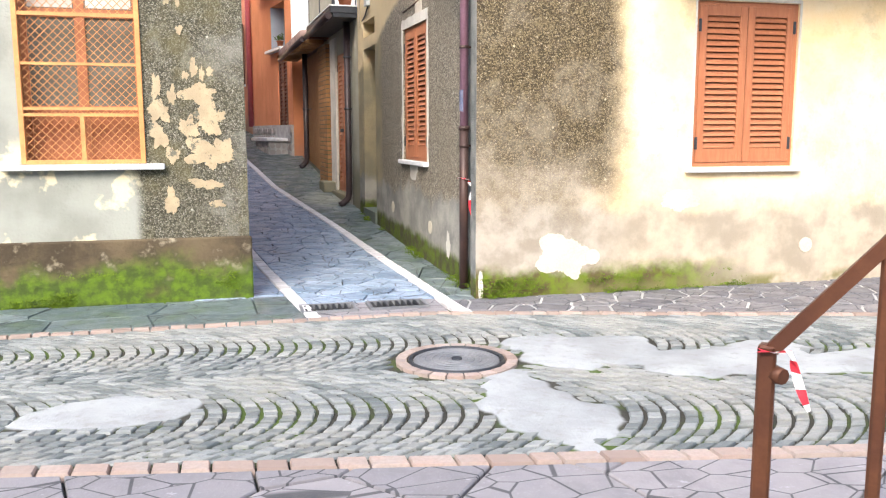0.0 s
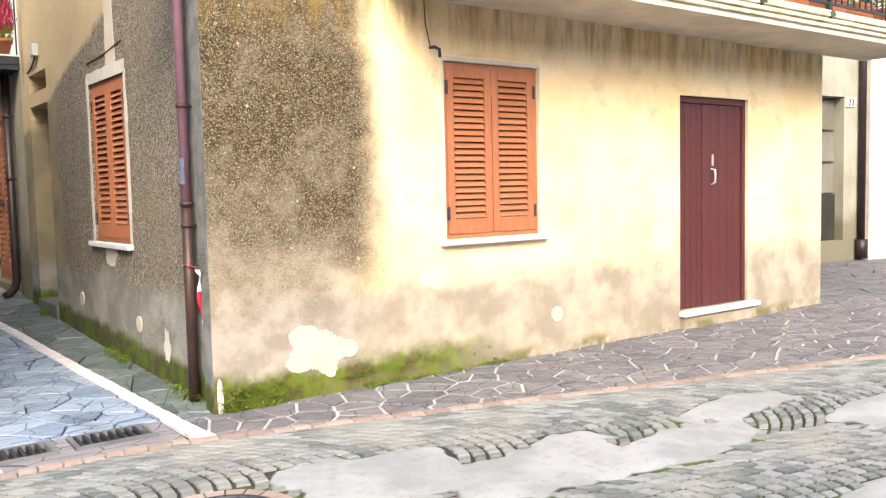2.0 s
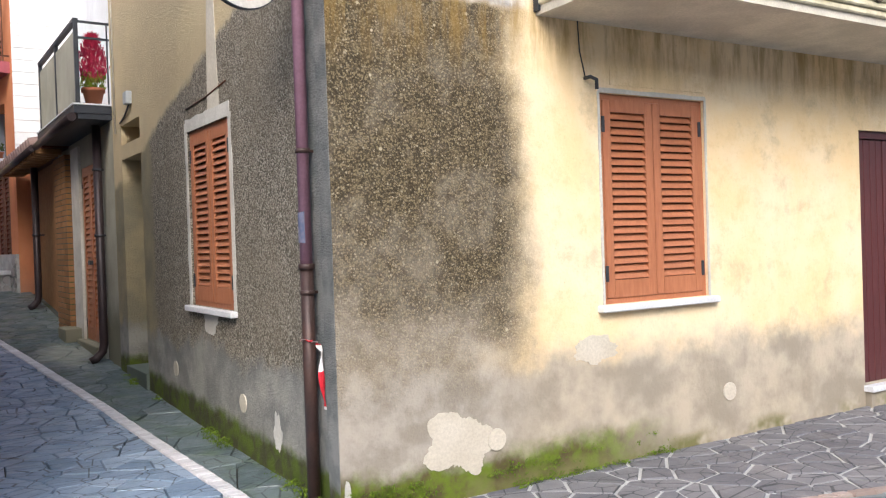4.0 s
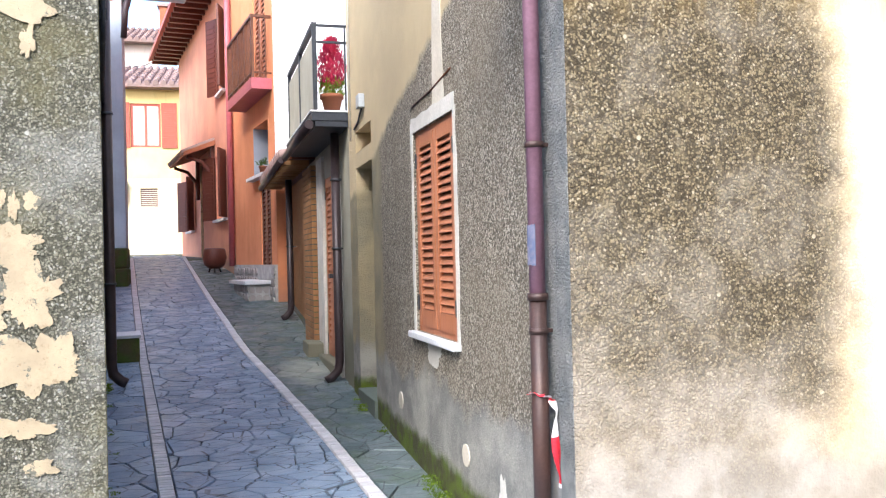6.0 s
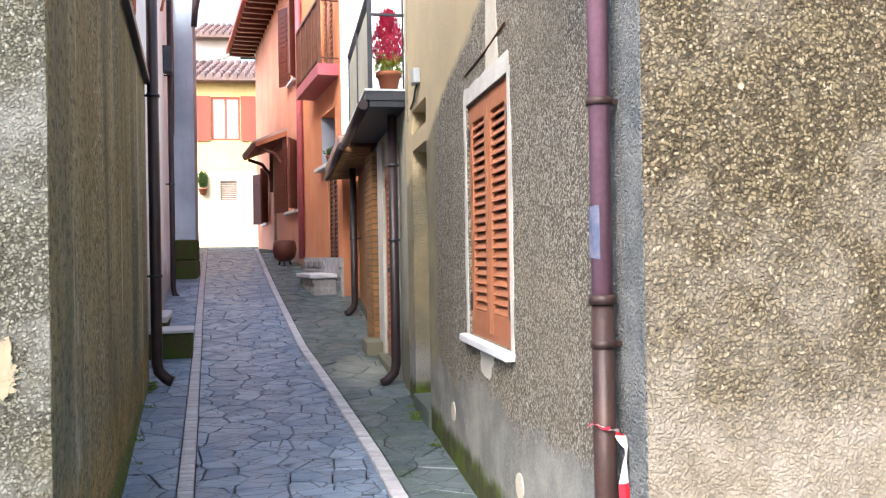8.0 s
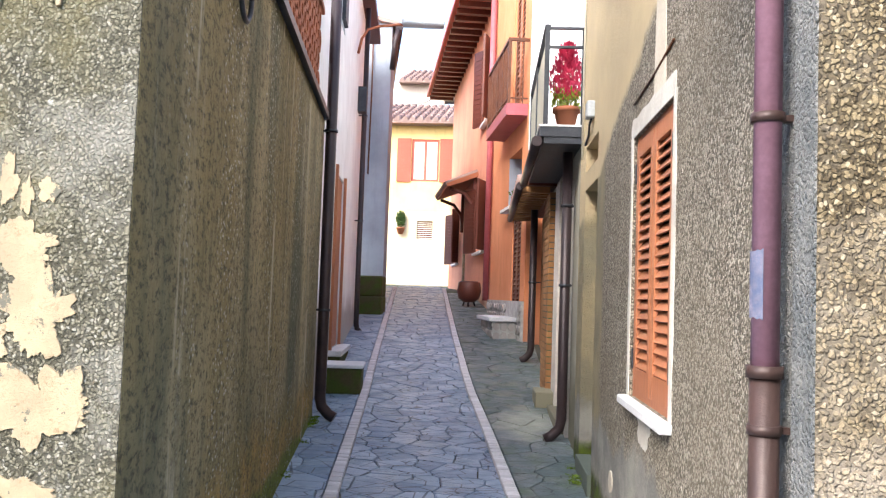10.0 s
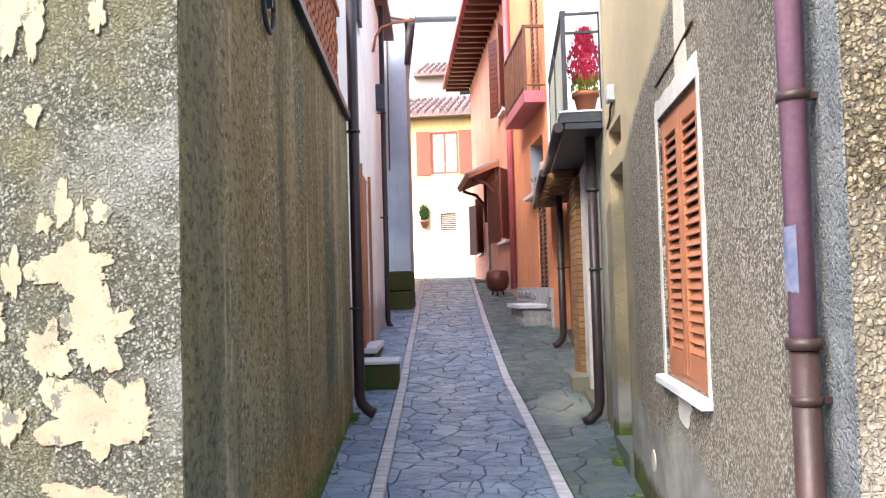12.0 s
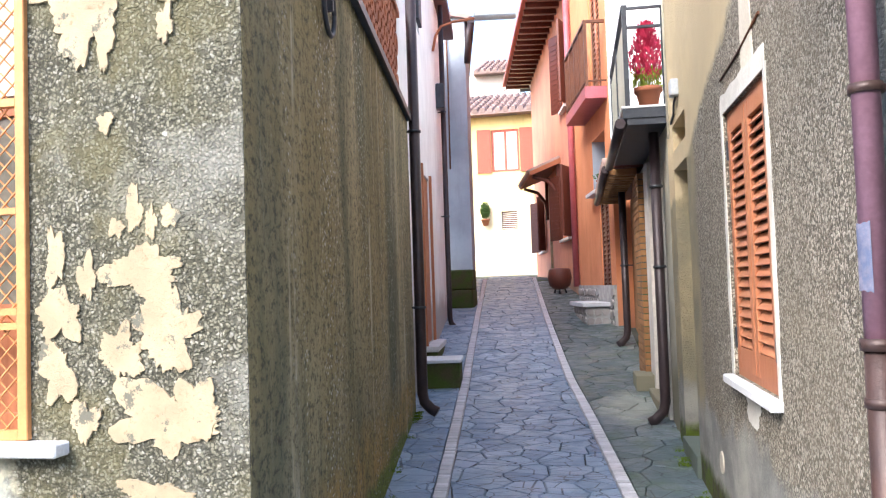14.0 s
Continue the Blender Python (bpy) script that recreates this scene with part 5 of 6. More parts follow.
part("pane", boxed(FARF, 4.5, 4.86, 0.06, 0.07, 5.03, 6.34), M_CURTAIN, farw)
part("pane", boxed(FARF, 4.94, 5.3, 0.06, 0.07, 5.03, 6.34), M_CURTAIN, farw)
for a, b in ((3.92, 4.40), (5.40, 5.90)):
    s = part("shutter_leaf", boxed(FARF, a, b, -0.06, -0.02, 4.93, 6.44), M_REDWOOD, farw)
    for i in range(20):
        part("slat", boxed(FARF, a + 0.06, b - 0.06, -0.072, -0.058, 5.0 + i * 0.07, 5.045 + i * 0.07), M_REDWOOD, s)
vt = thing("vent_grille", FARF(4.96, 0, 2.95), "square brown lattice vent in a cream wall", "vent")
part("panel", boxed(FARF, fv[0], fv[1], 0.05, 0.07, fv[2], fv[3]), M_DARKWOOD, vt)
for i in range(9):
    part("slat", boxed(FARF, fv[0], fv[1], 0.03, 0.048, 2.98 + i * 0.066, 3.005 + i * 0.066), M_CONCRETE, vt)
hp = thing("hanging_plant", FARF(4.15, -0.15, 3.1), "bushy green plant in a wall-hung terracotta pot", "potted plant")
c = FARF(4.15, -0.18, 3.1)
part("pot", lathe(c.x, c.y, [(0.1, c.z), (0.17, c.z + 0.22), (0.19, c.z + 0.22), (0.19, c.z + 0.27), (0.15, c.z + 0.27)], 14), M_TERRA, hp)
rnd = random.Random(21)
bm = bmesh.new()
for _ in range(900):
    t = Vector((rnd.gauss(0, 1), rnd.gauss(0, 1), rnd.gauss(0, 1))).normalized() * rnd.random() ** 0.4
    b = Vector((c.x + t.x * 0.2, c.y + t.y * 0.18, c.z + 0.6 + t.z * 0.34))
    a = Vector((rnd.uniform(-1, 1), rnd.uniform(-1, 1), rnd.uniform(0, 1))).normalized()
    w = a.orthogonal().normalized() * 0.02
    bm.faces.new([bm.verts.new(p) for p in (b, b + a * 0.04 + w, b + a * 0.09, b + a * 0.04 - w)])
part("foliage", bm, M_LEAF, hp)


def tiled_roof(name, x0, x1, y0, y1, z0, z1, step, label):
    t = thing(name, ((x0 + x1) / 2, y0, z0), label, "roof", kind="structure")
    bm = bmesh.new()
    v = [bm.verts.new(p) for p in ((x0, y0, z0), (x1, y0, z0), (x1, y1, z1), (x0, y1, z1), (x0, y0, z0 - 0.12), (x1, y0, z0 - 0.12), (x1, y1, z0 - 0.12), (x0, y1, z0 - 0.12))]
    for q in ((0, 1, 2, 3), (4, 7, 6, 5), (0, 4, 5, 1), (1, 5, 6, 2), (2, 6, 7, 3), (3, 7, 4, 0)):
        bm.faces.new([v[i] for i in q])
    part("roof_deck", bm, M_TILE, t)
    x = x0 + step / 2
    while x < x1:
        n = 7
        for i in range(n):
            f, g = i / n, (i + 1.12) / n
            part("tile", tube([(x, y0 - 0.05 + (y1 - y0) * f, z0 + 0.03 + (z1 - z0) * f), (x, y0 - 0.05 + (y1 - y0) * g, z0 + (z1 - z0) * g)], [step * 0.36, step * 0.30], 6), M_TILE, t)
        x += step
    return t


tiled_roof("tiled_roof", -5.0, 0.9, 37.2, 42.6, 8.80, 10.6, 0.31, "pantile roof of the house at the alley's end")
tagged(part("roof_rest", boxed(W0, -8.4, -5.0, 37.2, 42.6, 8.7, 8.95), M_TILE), "roof edge of the house at the alley's end", "roof", kind="structure")
wall("wall_behind", Frame(-10.2, 52.2, 1, 0, 0, 1, 1.182, 0.95), 0.0, 20.0, 1.0, 11.2, 0.4, M_DISTANT, [(6.2, 7.2, 9.0, 10.4)], "hazy pink house wall rising behind the roof")
tiled_roof("tiled_roof", -5.5, 3.4, 51.6, 57.0, 14.2, 16.2, 0.36, "pantile roof of the house behind")
ch = thing("chimney", BEHIND(-2.4, 46, 12.2), "red brick chimney on the far roof", "chimney")
part("stack", boxed(BEHIND, -2.7, -2.1, 45.5, 46.1, 12.0, 13.2), M_TERRA, ch)
part("cap", boxed(BEHIND, -2.8, -2.0, 45.4, 46.2, 13.2, 13.32), M_TILE, ch)
wire = thing("overhead_wire", (-1.9, 35, 9), "thin dark wires across the sky between houses", "cable")
part("wire", tube([(-3.8, 37.5, 9.3), (-1.9, 35, 9.0), (0.3, 31.0, 9.05)], 0.012, 5), M_IRON, wire)

# ---- house row across the street, behind the camera: unseen, added to shape the light ----
wall("wall_opposite", Frame(-30, -5.5, 1, 0, 0, -1), 0.0, 60.0, 0.1, 6.0, 0.4, M_BACK, [(u, u + 1.1, 1.3 + s, 3.0 + s) for u in range(3, 58, 5) for s in (0, 2.6)], "plain house row across the street")
# one near-black sheet stands in for shaded rooms of the added row
tagged(part("rooms_opposite", boxed(W0, -30, 30, -6.5, -6.4, 0.1, 6.0), M_BLACK), "dark rooms behind the opposite windows", "wall", kind="structure")

# ---- corner pipe, sign and tape ----
pipe = drainpipe(SIDE, 0.37, -0.062, 0.33, 6.5, 0.034, M_PIPE, "purple painted drainpipe with brown cast-iron foot at the corner", clamps=(2.24, 1.475), low=M_PIPELOW, split=1.62, toe=False)
part("socket", tube([SIDE(0.37, -0.062, 1.60), SIDE(0.37, -0.062, 1.63)], 0.045, 14), M_PIPELOW, pipe)
bm = bmesh.new()
n = 8
cols = []
for i in range(n + 1):
    a = math.radians(150 + 95 * i / n)
    j = 0.012 * noise.noise((i * 0.7, 2, 1))
    cols.append([bm.verts.new(SIDE(0.37, -0.062, z) + Vector((math.cos(a), math.sin(a), 0)) * 0.0375) for z in (1.745 + j, 1.80, 1.86, 1.91 - j)])
for a, b in zip(cols, cols[1:]):
    for k in range(3):
        bm.faces.new((a[k], b[k], b[k + 1], a[k + 1]))
part("torn_sticker", bm, M_PAPER, pipe, "torn grey-blue paper sticker")


def tape(name, points, width, label, seed):
    """Striped barrier tape: short red and white lengths, twisted."""
    t = thing(name, points[-1], label, "barrier tape")
    pts = [Vector(p) for p in points]
    path = []
    for a, b in zip(pts, pts[1:]):
        path += [a.lerp(b, k / 6) for k in range(6)]
    path.append(pts[-1])
    per = max(3, len(path) // 7)
    k = 0
    while k < len(path) - 1:
        bm = bmesh.new()
        seg = path[k:k + per + 1]
        prev = None
        for i, p in enumerate(seg):
            a = (k + i) * 0.22 + seed
            w = Vector((math.cos(a), math.sin(a) * 0.7, 0.25 * math.sin(a * 2))) * width / 2
            q = [bm.verts.new(p + w), bm.verts.new(p + w * 0.1 + Vector((0.004, -0.006, 0))), bm.verts.new(p - w)]
            if prev:
                bm.faces.new((prev[0], prev[1], q[1], q[0]))
                bm.faces.new((prev[1], prev[2], q[2], q[1]))
            prev = q
        part("red_stripe" if (k // per) % 2 == 0 else "white_stripe", bm, M_TAPERED if (k // per) % 2 == 0 else M_TAPEWHITE, t)
        k += per
    return t


pc = SIDE(0.37, -0.062, 0)
knot = [(pc.x + 0.044 * math.cos(a), pc.y + 0.044 * math.sin(a), 1.205 - 0.02 * math.sin(a + 1)) for a in (math.radians(g) for g in range(170, 350, 18))]
tape("barrier_tape", knot + [(pc.x + 0.05, pc.y - 0.05, 1.16), (pc.x + 0.035, pc.y - 0.065, 1.05), (pc.x + 0.045, pc.y - 0.06, 0.95), (pc.x + 0.055, pc.y - 0.065, 0.84)], 0.035, "red and white barrier tape knotted round a drainpipe", 0.4)

sign = thing("road_sign", (2.010, 6.320, 2.941), "round no-entry style sign, faded red with white rim", "road sign")
nrm = Vector((0.22, -0.975, 0.0)).normalized()
tng = Vector((0, 0, 1)).cross(nrm).normalized()
c0 = Vector((2.010, 6.320, 3.181))


def disc(r0, r1, d0, d1, n=48):
    bm = bmesh.new()
    rs = []
    for r, d in ((r0, d0), (r1, d0), (r1, d1), (r0, d1)):
        rs.append([bm.verts.new(c0 + nrm * d + (tng * math.cos(a) + Vector((0, 0, 1)) * math.sin(a)) * r) for a in (2 * math.pi * i / n for i in range(n))])
    for a, b in ((0, 1), (1, 2), (2, 3), (3, 0)):
        for i in range(n):
            j = (i + 1) % n
            bm.faces.new((rs[a][i], rs[a][j], rs[b][j], rs[b][i]))
    return bm


part("face", disc(0.001, 0.195, 0.0, 0.006), M_RED, sign, "faded red face")
part("rim", disc(0.195, 0.235, -0.004, 0.010), M_SIGNWHITE, sign, "white rim")
part("edge", disc(0.235, 0.241, -0.018, 0.008), M_IRON, sign, "dark edge band")
part("bracket", tube([c0 - nrm * 0.02 + Vector((-0.1, 0, 0.05)), c0 - nrm * 0.02 + Vector((0.28, 0.02, 0.05)), Vector((pc.x, pc.y, 3.211))], 0.012, 8), M_SIGNWHITE, sign)

# ---- small things on the ochre wall ----
hk = thing("shutter_hook", FRONT(1.69, -0.03, 2.66), "bent black iron hook with a wire above a window", "hook")
part("hook", tube([FRONT(1.66, 0.0, 2.69), FRONT(1.66, -0.05, 2.69), FRONT(1.70, -0.06, 2.675), FRONT(1.71, -0.05, 2.62)], 0.012, 8), M_IRON, hk)
part("wire", tube([FRONT(1.66, -0.006, 2.69), FRONT(1.62, -0.006, 2.85), FRONT(1.61, -0.006, 3.03)], 0.004, 5), M_IRON, hk)
tagged(part("lintel_patch", boxed(FRONT, 1.86, 2.70, -0.006, 0.01, 2.665, 2.785), M_FRONT), "raised plaster lintel over a shuttered window", "plaster", kind="structure")
for i, (fr, u, z, ru, rz, mt) in enumerate(((FRONT, 0.69, 0.60, 0.22, 0.17, M_SAFFRON), (FRONT, 1.67, 1.03, 0.16, 0.085, M_SAFFRON), (SIDE, 1.0, 0.60, 0.06, 0.11, M_SURROUND), (SIDE, 2.2, 1.2, 0.16, 0.10, M_SURROUND))):
    tagged(part("plaster_patch", slab(fr, blob(u, z, ru, rz, i + 30.3, 0.5, 90), -0.004, 0.008), mt), "pale repair plaster patch on the wall", "plaster", "repair patches", "structure")
for i, (fr, u, z) in enumerate(((FRONT, 0.92, 0.60), (FRONT, 2.88, 0.63), (SIDE, 1.58, 0.69), (SIDE, 3.13, 0.75))):
    bm = bmesh.new()
    r = 0.062
    o = [(u + r * math.cos(a), z + r * math.sin(a)) for a in (2 * math.pi * k / 20 for k in range(20))]
    tagged(part("wall_disc", slab(fr, o, -0.010, 0.01), M_SAFFRON), "round cream plastic cap set low in the wall", "wall cap", "round wall caps")
tagged(part("pale_stripe", slab(SIDE, [(1.85, 2.70), (2.10, 2.72), (2.08, 3.1), (2.04, 3.5), (1.90, 3.55), (1.88, 3.1)], -0.007, 0.008), M_SAFFRON), "pale vertical plaster stripe above a side window", "plaster", kind="structure")
tagged(part("old_cable", tube([SIDE(1.7, -0.008, 2.86), SIDE(2.1, -0.008, 2.82), SIDE(2.62, -0.008, 2.80)], 0.006, 5), M_RUST), "rusty cable stapled above a window", "cable")
tagged(part("conduit", tube([SIDE(4.95, -0.012, 2.9), SIDE(4.95, -0.012, 6.5)], 0.01, 6), M_CONCRETE), "thin conduit on the cream wall", "conduit")
tagged(part("quoin_patch", slab(FRONT, blob(-0.005, 0.40, 0.02, 0.13, 4.4, 0.3), -0.006, 0.008), M_SURROUND), "pale chipped plaster at the wall corner's foot", "plaster", kind="structure")

# ---- steep handrail by the first steps ----
rail = thing("handrail", (1.312, 1.071, 0.31), "brown square-tube handrail with striped tape", "handrail")
RL = Frame(1.312, 1.071, 0.76, -0.65, 0.65, 0.76, 0.75, 0.21)
part("post", boxed(RL, -0.0175, 0.0175, -0.0175, 0.0175, 0.12, 1.42, bevel=0.004), M_RUST, rail)
part("post", boxed(RL, 0.190, 0.216, -0.014, 0.014, 0.12, 1.62, bevel=0.004), M_RUST, rail)
bm = bmesh.new()
d = Vector((RL.u.x * 0.20, RL.u.y * 0.20, 0.235)).normalized()
a = RL(0.010, 0, 1.412)
nn, bb = RL.d * 0.0105, d.cross(RL.d).normalized() * 0.0105
v = [[bm.verts.new(p + nn * s + bb * t) for s, t in ((1, 1), (1, -1), (-1, -1), (-1, 1))] for p in (a, a + d * 0.6)]
for i in range(4):
    bm.faces.new((v[0][i], v[0][(i + 1) % 4], v[1][(i + 1) % 4], v[1][i]))
bm.faces.new(v[0])
bm.faces.new(v[1][::-1])
part("sloping_rail", bm, M_RUST, rail)
part("bolt", tube([RL(0.014, 0, 1.36), RL(0.034, -0.014, 1.36)], [0.015, 0.012], 10), M_RUST, rail)
q = RL(0.0, -0.024, 1.411)
tape("barrier_tape", [q + RL.u * -0.014, q + RL.u * 0.018, RL(0.038, -0.02, 1.416), RL(0.05, -0.014, 1.385), RL(0.065, -0.014, 1.34), RL(0.078, -0.02, 1.30)], 0.016, "red and white barrier tape tied to a handrail", 1.0)

# ---- manhole, grates ----
MX, MY, GZ0 = 1.74, 4.42, 0.31
mh = thing("manhole_cover", (MX, MY, 0.29), "round ribbed iron manhole cover set in a ring of stones", "manhole cover")
part("lid", lathe(MX, MY, [(0.245, 0.27), (0.245, 0.312), (0.235, 0.316), (0.02, 0.316)], 48), M_GRATE, mh)
for r in (0.06, 0.10, 0.14, 0.18, 0.215):
    part("rib", tube([(MX + r * math.cos(a), MY + r * math.sin(a), 0.314) for a in (2 * math.pi * k / 48 for k in range(49))], 0.006, 5), M_GRATE, mh)
part("boss", lathe(MX, MY, [(0.03, 0.31), (0.03, 0.324), (0.02, 0.328)], 16), M_IRON, mh)
part("frame", tube([(MX + 0.262 * math.cos(a), MY + 0.262 * math.sin(a), 0.311) for a in (2 * math.pi * k / 48 for k in range(49))], 0.014, 6), M_IRON, mh)
for k in range(22):
    a0, a1 = 2 * math.pi * k / 22 + 0.015, 2 * math.pi * (k + 1) / 22 - 0.015
    bm = bmesh.new()
    top = [(0.285, a0), (0.345, a0), (0.345, a1), (0.285, a1)]
    v0 = [bm.verts.new((MX + r * math.cos(a), MY + r * math.sin(a), 0.27)) for r, a in top]
    v1 = [bm.verts.new((MX + r * math.cos(a), MY + r * math.sin(a), 0.318)) for r, a in top]
    bm.faces.new(v1)
    for i in range(4):
        bm.faces.new((v0[i], v0[(i + 1) % 4], v1[(i + 1) % 4], v1[i]))
    part("ring_stone", bm, M_KERB, mh)
for x0, x1, y0 in ((0.99, 1.40, 5.86), (1.49, 1.93, 5.86)):
    g = thing("drain_grate", ((x0 + x1) / 2, y0 + 0.12, 0.30), "cast-iron slotted drain grate in a concrete collar", "drain grate", "grates at the alley mouth")
    y1 = y0 + 0.27
    bm = bmesh.new()
    box(bm, W0, x0, x1, y0, y0 + 0.025, 0.28, 0.322)
    box(bm, W0, x0, x1, y1 - 0.025, y1, 0.28, 0.322)
    box(bm, W0, x0, x0 + 0.025, y0 + 0.025, y1 - 0.025, 0.28, 0.321)
    box(bm, W0, x1 - 0.025, x1, y0 + 0.025, y1 - 0.025, 0.28, 0.321)
    part("grate_frame", bm, M_GRATE, g)
    n = 8
    for i in range(n):
        x = x0 + 0.035 + i * (x1 - x0 - 0.07) / n
        part("bar", boxed(W0, x, x + 0.016, y0 + 0.025, y1 - 0.025, 0.285, 0.319), M_IRON, g)
    # thin near-black sheet painted for the shade below the bars
    part("pit", boxed(W0, x0 + 0.02, x1 - 0.02, y0 + 0.02, y1 - 0.02, 0.278, 0.283), M_BLACK, g)

bm = bmesh.new()
box(bm, W0, 0.92, 2.03, 5.67, 5.855, 0.2, 0.306)
box(bm, W0, 0.92, 2.03, 6.135, 6.163, 0.2, 0.306)
for a, b in ((0.92, 0.985), (1.405, 1.485), (1.935, 2.03)):
    box(bm, W0, a, b, 5.855, 6.135, 0.2, 0.306)
tagged(part("grate_collar", bm, M_NEARFLAG), "pale concrete collar round two drain grates", "kerb", kind="structure")

# ---- moss along the wall feet ----
def moss(name, spots, label):
    """Low mossy cushions; spots are (x, y, z, radius)."""
    bm = bmesh.new()
    rnd = random.Random(len(spots))
    for x, y, z, r in spots:
        if noise.noise((x * 2.1, y * 1.3, z * 5.0)) + 0.4 * noise.noise((x * 9, y * 9, z * 14)) < -0.02:
            continue
        for _ in range(14):
            a, q = rnd.random() * 6.283, rnd.random() ** 0.5 * r
            b = Vector((x + math.cos(a) * q, y + math.sin(a) * q * 0.5, z + rnd.random() * r * 0.3))
            t = Vector((rnd.uniform(-1, 1), rnd.uniform(-1, 0.4), rnd.uniform(0.3, 1))).normalized() * rnd.uniform(0.005, 0.014)
            w = t.orthogonal().normalized() * rnd.uniform(0.004, 0.008)
            bm.faces.new([bm.verts.new(c) for c in (b - w, b + w, b + t)])
    return tagged(part(name, bm, M_MOSS), label, "moss", kind="stuff")


rnd = random.Random(31)
moss("moss_front", [(2.30 + (rnd.random() ** 1.5) * 2.4, 6.05 - rnd.random() ** 2 * 0.05, 0.305 + rnd.random() ** 2 * 0.15, 0.045) for _ in range(620)], "bright green moss along the ochre wall's foot")
moss("moss_left", [(0.55 - (rnd.random() ** 1.2) * 1.6, 6.495 - rnd.random() ** 2 * 0.04, 0.30 + rnd.random() ** 2 * 0.26, 0.045) for _ in range(600)], "bright green moss along the left wall's foot")
sp = []
for _ in range(500):
    u = rnd.random() * 4.6
    p = SIDE(u, -0.03 - rnd.random() * 0.06, 0)
    sp.append((p.x, p.y, ground_z(p.y) + rnd.random() * 0.05, 0.04))
for _ in range(260):
    u = rnd.random() ** 0.8 * 4.6 + 1.0
    p = LALLEY(u, -0.02 - rnd.random() * 0.04, 0)
    sp.append((p.x, p.y, ground_z(p.y) + rnd.random() * 0.05, 0.035))
moss("moss_alley", sp, "thin green moss along the alley walls' feet")

# ---- paving, piece by piece ----
def clip(poly, nx, ny, c):
    """The part of a polygon where nx * x + ny * y <= c."""
    out = []
    for i, p in enumerate(poly):
        q = poly[(i + 1) % len(poly)]
        a, b = nx * p[0] + ny * p[1] - c, nx * q[0] + ny * q[1] - c
        if a <= 0:
            out.append(p)
        if (a < 0 < b) or (b < 0 < a):
            t = a / (a - b)
            out.append((p[0] + (q[0] - p[0]) * t, p[1] + (q[1] - p[1]) * t))
    return out


def crazy_paving(x0, x1, y0, y1, sx, sy, planes, gap, seed):
    """Irregular flagstones: the cells of scattered seeds inside the planes."""
    rnd = random.Random(seed)
    nx, ny = int((x1 - x0) / sx) + 1, int((y1 - y0) / sy) + 1
    pts = {(i, j): (x0 + (i + 0.5 + rnd.uniform(-0.45, 0.45)) * sx, y0 + (j + 0.5 + rnd.uniform(-0.45, 0.45)) * sy) for i in range(nx) for j in range(ny)}
    cells = []
    for (i, j), p in pts.items():
        if any(a * p[0] + b * p[1] > c + 0.5 for a, b, c in (q(p[1]) if callable(q) else q for q in planes)):
            continue
        poly = [(p[0] - 2 * sx, p[1] - 2 * sy), (p[0] + 2 * sx, p[1] - 2 * sy), (p[0] + 2 * sx, p[1] + 2 * sy), (p[0] - 2 * sx, p[1] + 2 * sy)]
        for di in range(-2, 3):
            for dj in range(-2, 3):
                q = pts.get((i + di, j + dj))
                if q is None or (di == 0 and dj == 0):
                    continue
                dx, dy = q[0] - p[0], q[1] - p[1]
                l = math.hypot(dx, dy)
                poly = clip(poly, dx / l, dy / l, (dx * (p[0] + q[0]) + dy * (p[1] + q[1])) / 2 / l - gap / 2)
                if len(poly) < 3:
                    break
            if len(poly) < 3:
                break
        for a, b, c in (q(p[1]) if callable(q) else q for q in planes):
            if len(poly) >= 3:
                l = math.hypot(a, b)
                poly = clip(poly, a / l, b / l, c / l)
        if len(poly) >= 3:
            area = abs(sum(poly[k][0] * poly[(k + 1) % len(poly)][1] - poly[(k + 1) % len(poly)][0] * poly[k][1] for k in range(len(poly)))) / 2
            if area > 0.002:
                cells.append(poly)
    return cells


def flag(bm, poly, rnd, lift=0.004, zf=ground_z):
    tilt = rnd.uniform(-0.003, 0.003)
    cx, cy = sum(p[0] for p in poly) / len(poly), sum(p[1] for p in poly) / len(poly)
    k = 0.006 / max(0.05, math.hypot(poly[0][0] - cx, poly[0][1] - cy))
    low = [bm.verts.new((x, y, zf(y) - 0.03)) for x, y in poly]
    mid = [bm.verts.new((x, y, zf(y) - 0.003 + tilt)) for x, y in poly]
    top = [bm.verts.new((x + (cx - x) * k, y + (cy - y) * k, zf(y) + lift + tilt)) for x, y in poly]
    n = len(poly)
    for a, b in ((low, mid), (mid, top)):
        for i in range(n):
            bm.faces.new((a[i], a[(i + 1) % n], b[(i + 1) % n], b[i]))
    bm.faces.new(top)


def lay(name, label, cells, material, base, piece="flagstone", near=None, limit=300, seed=1, category="paving"):
    """Cells as parts where near, the rest joined."""
    rnd = random.Random(seed)
    cells = sorted(cells, key=near) if near else cells
    t = thing(name, base, label, category, kind="structure")
    for poly in cells[:limit]:
        bm = bmesh.new()
        flag(bm, poly, rnd)
        part(piece, bm, material, t)
    if cells[limit:]:
        bm = bmesh.new()
        for poly in cells[limit:]:
            flag(bm, poly, rnd)
        tagged(part(piece + "_rest", bm, material, t), kind="stuff")
    return t


def beside(kerb, side, off):
    """The half-plane on one side of a curving kerb, by its slope at y."""
    def plane(y):
        k = (kerb(y + 0.15) - kerb(y - 0.15)) / 0.3
        return (side, -side * k, side * (kerb(y) - k * y) + off)
    return plane


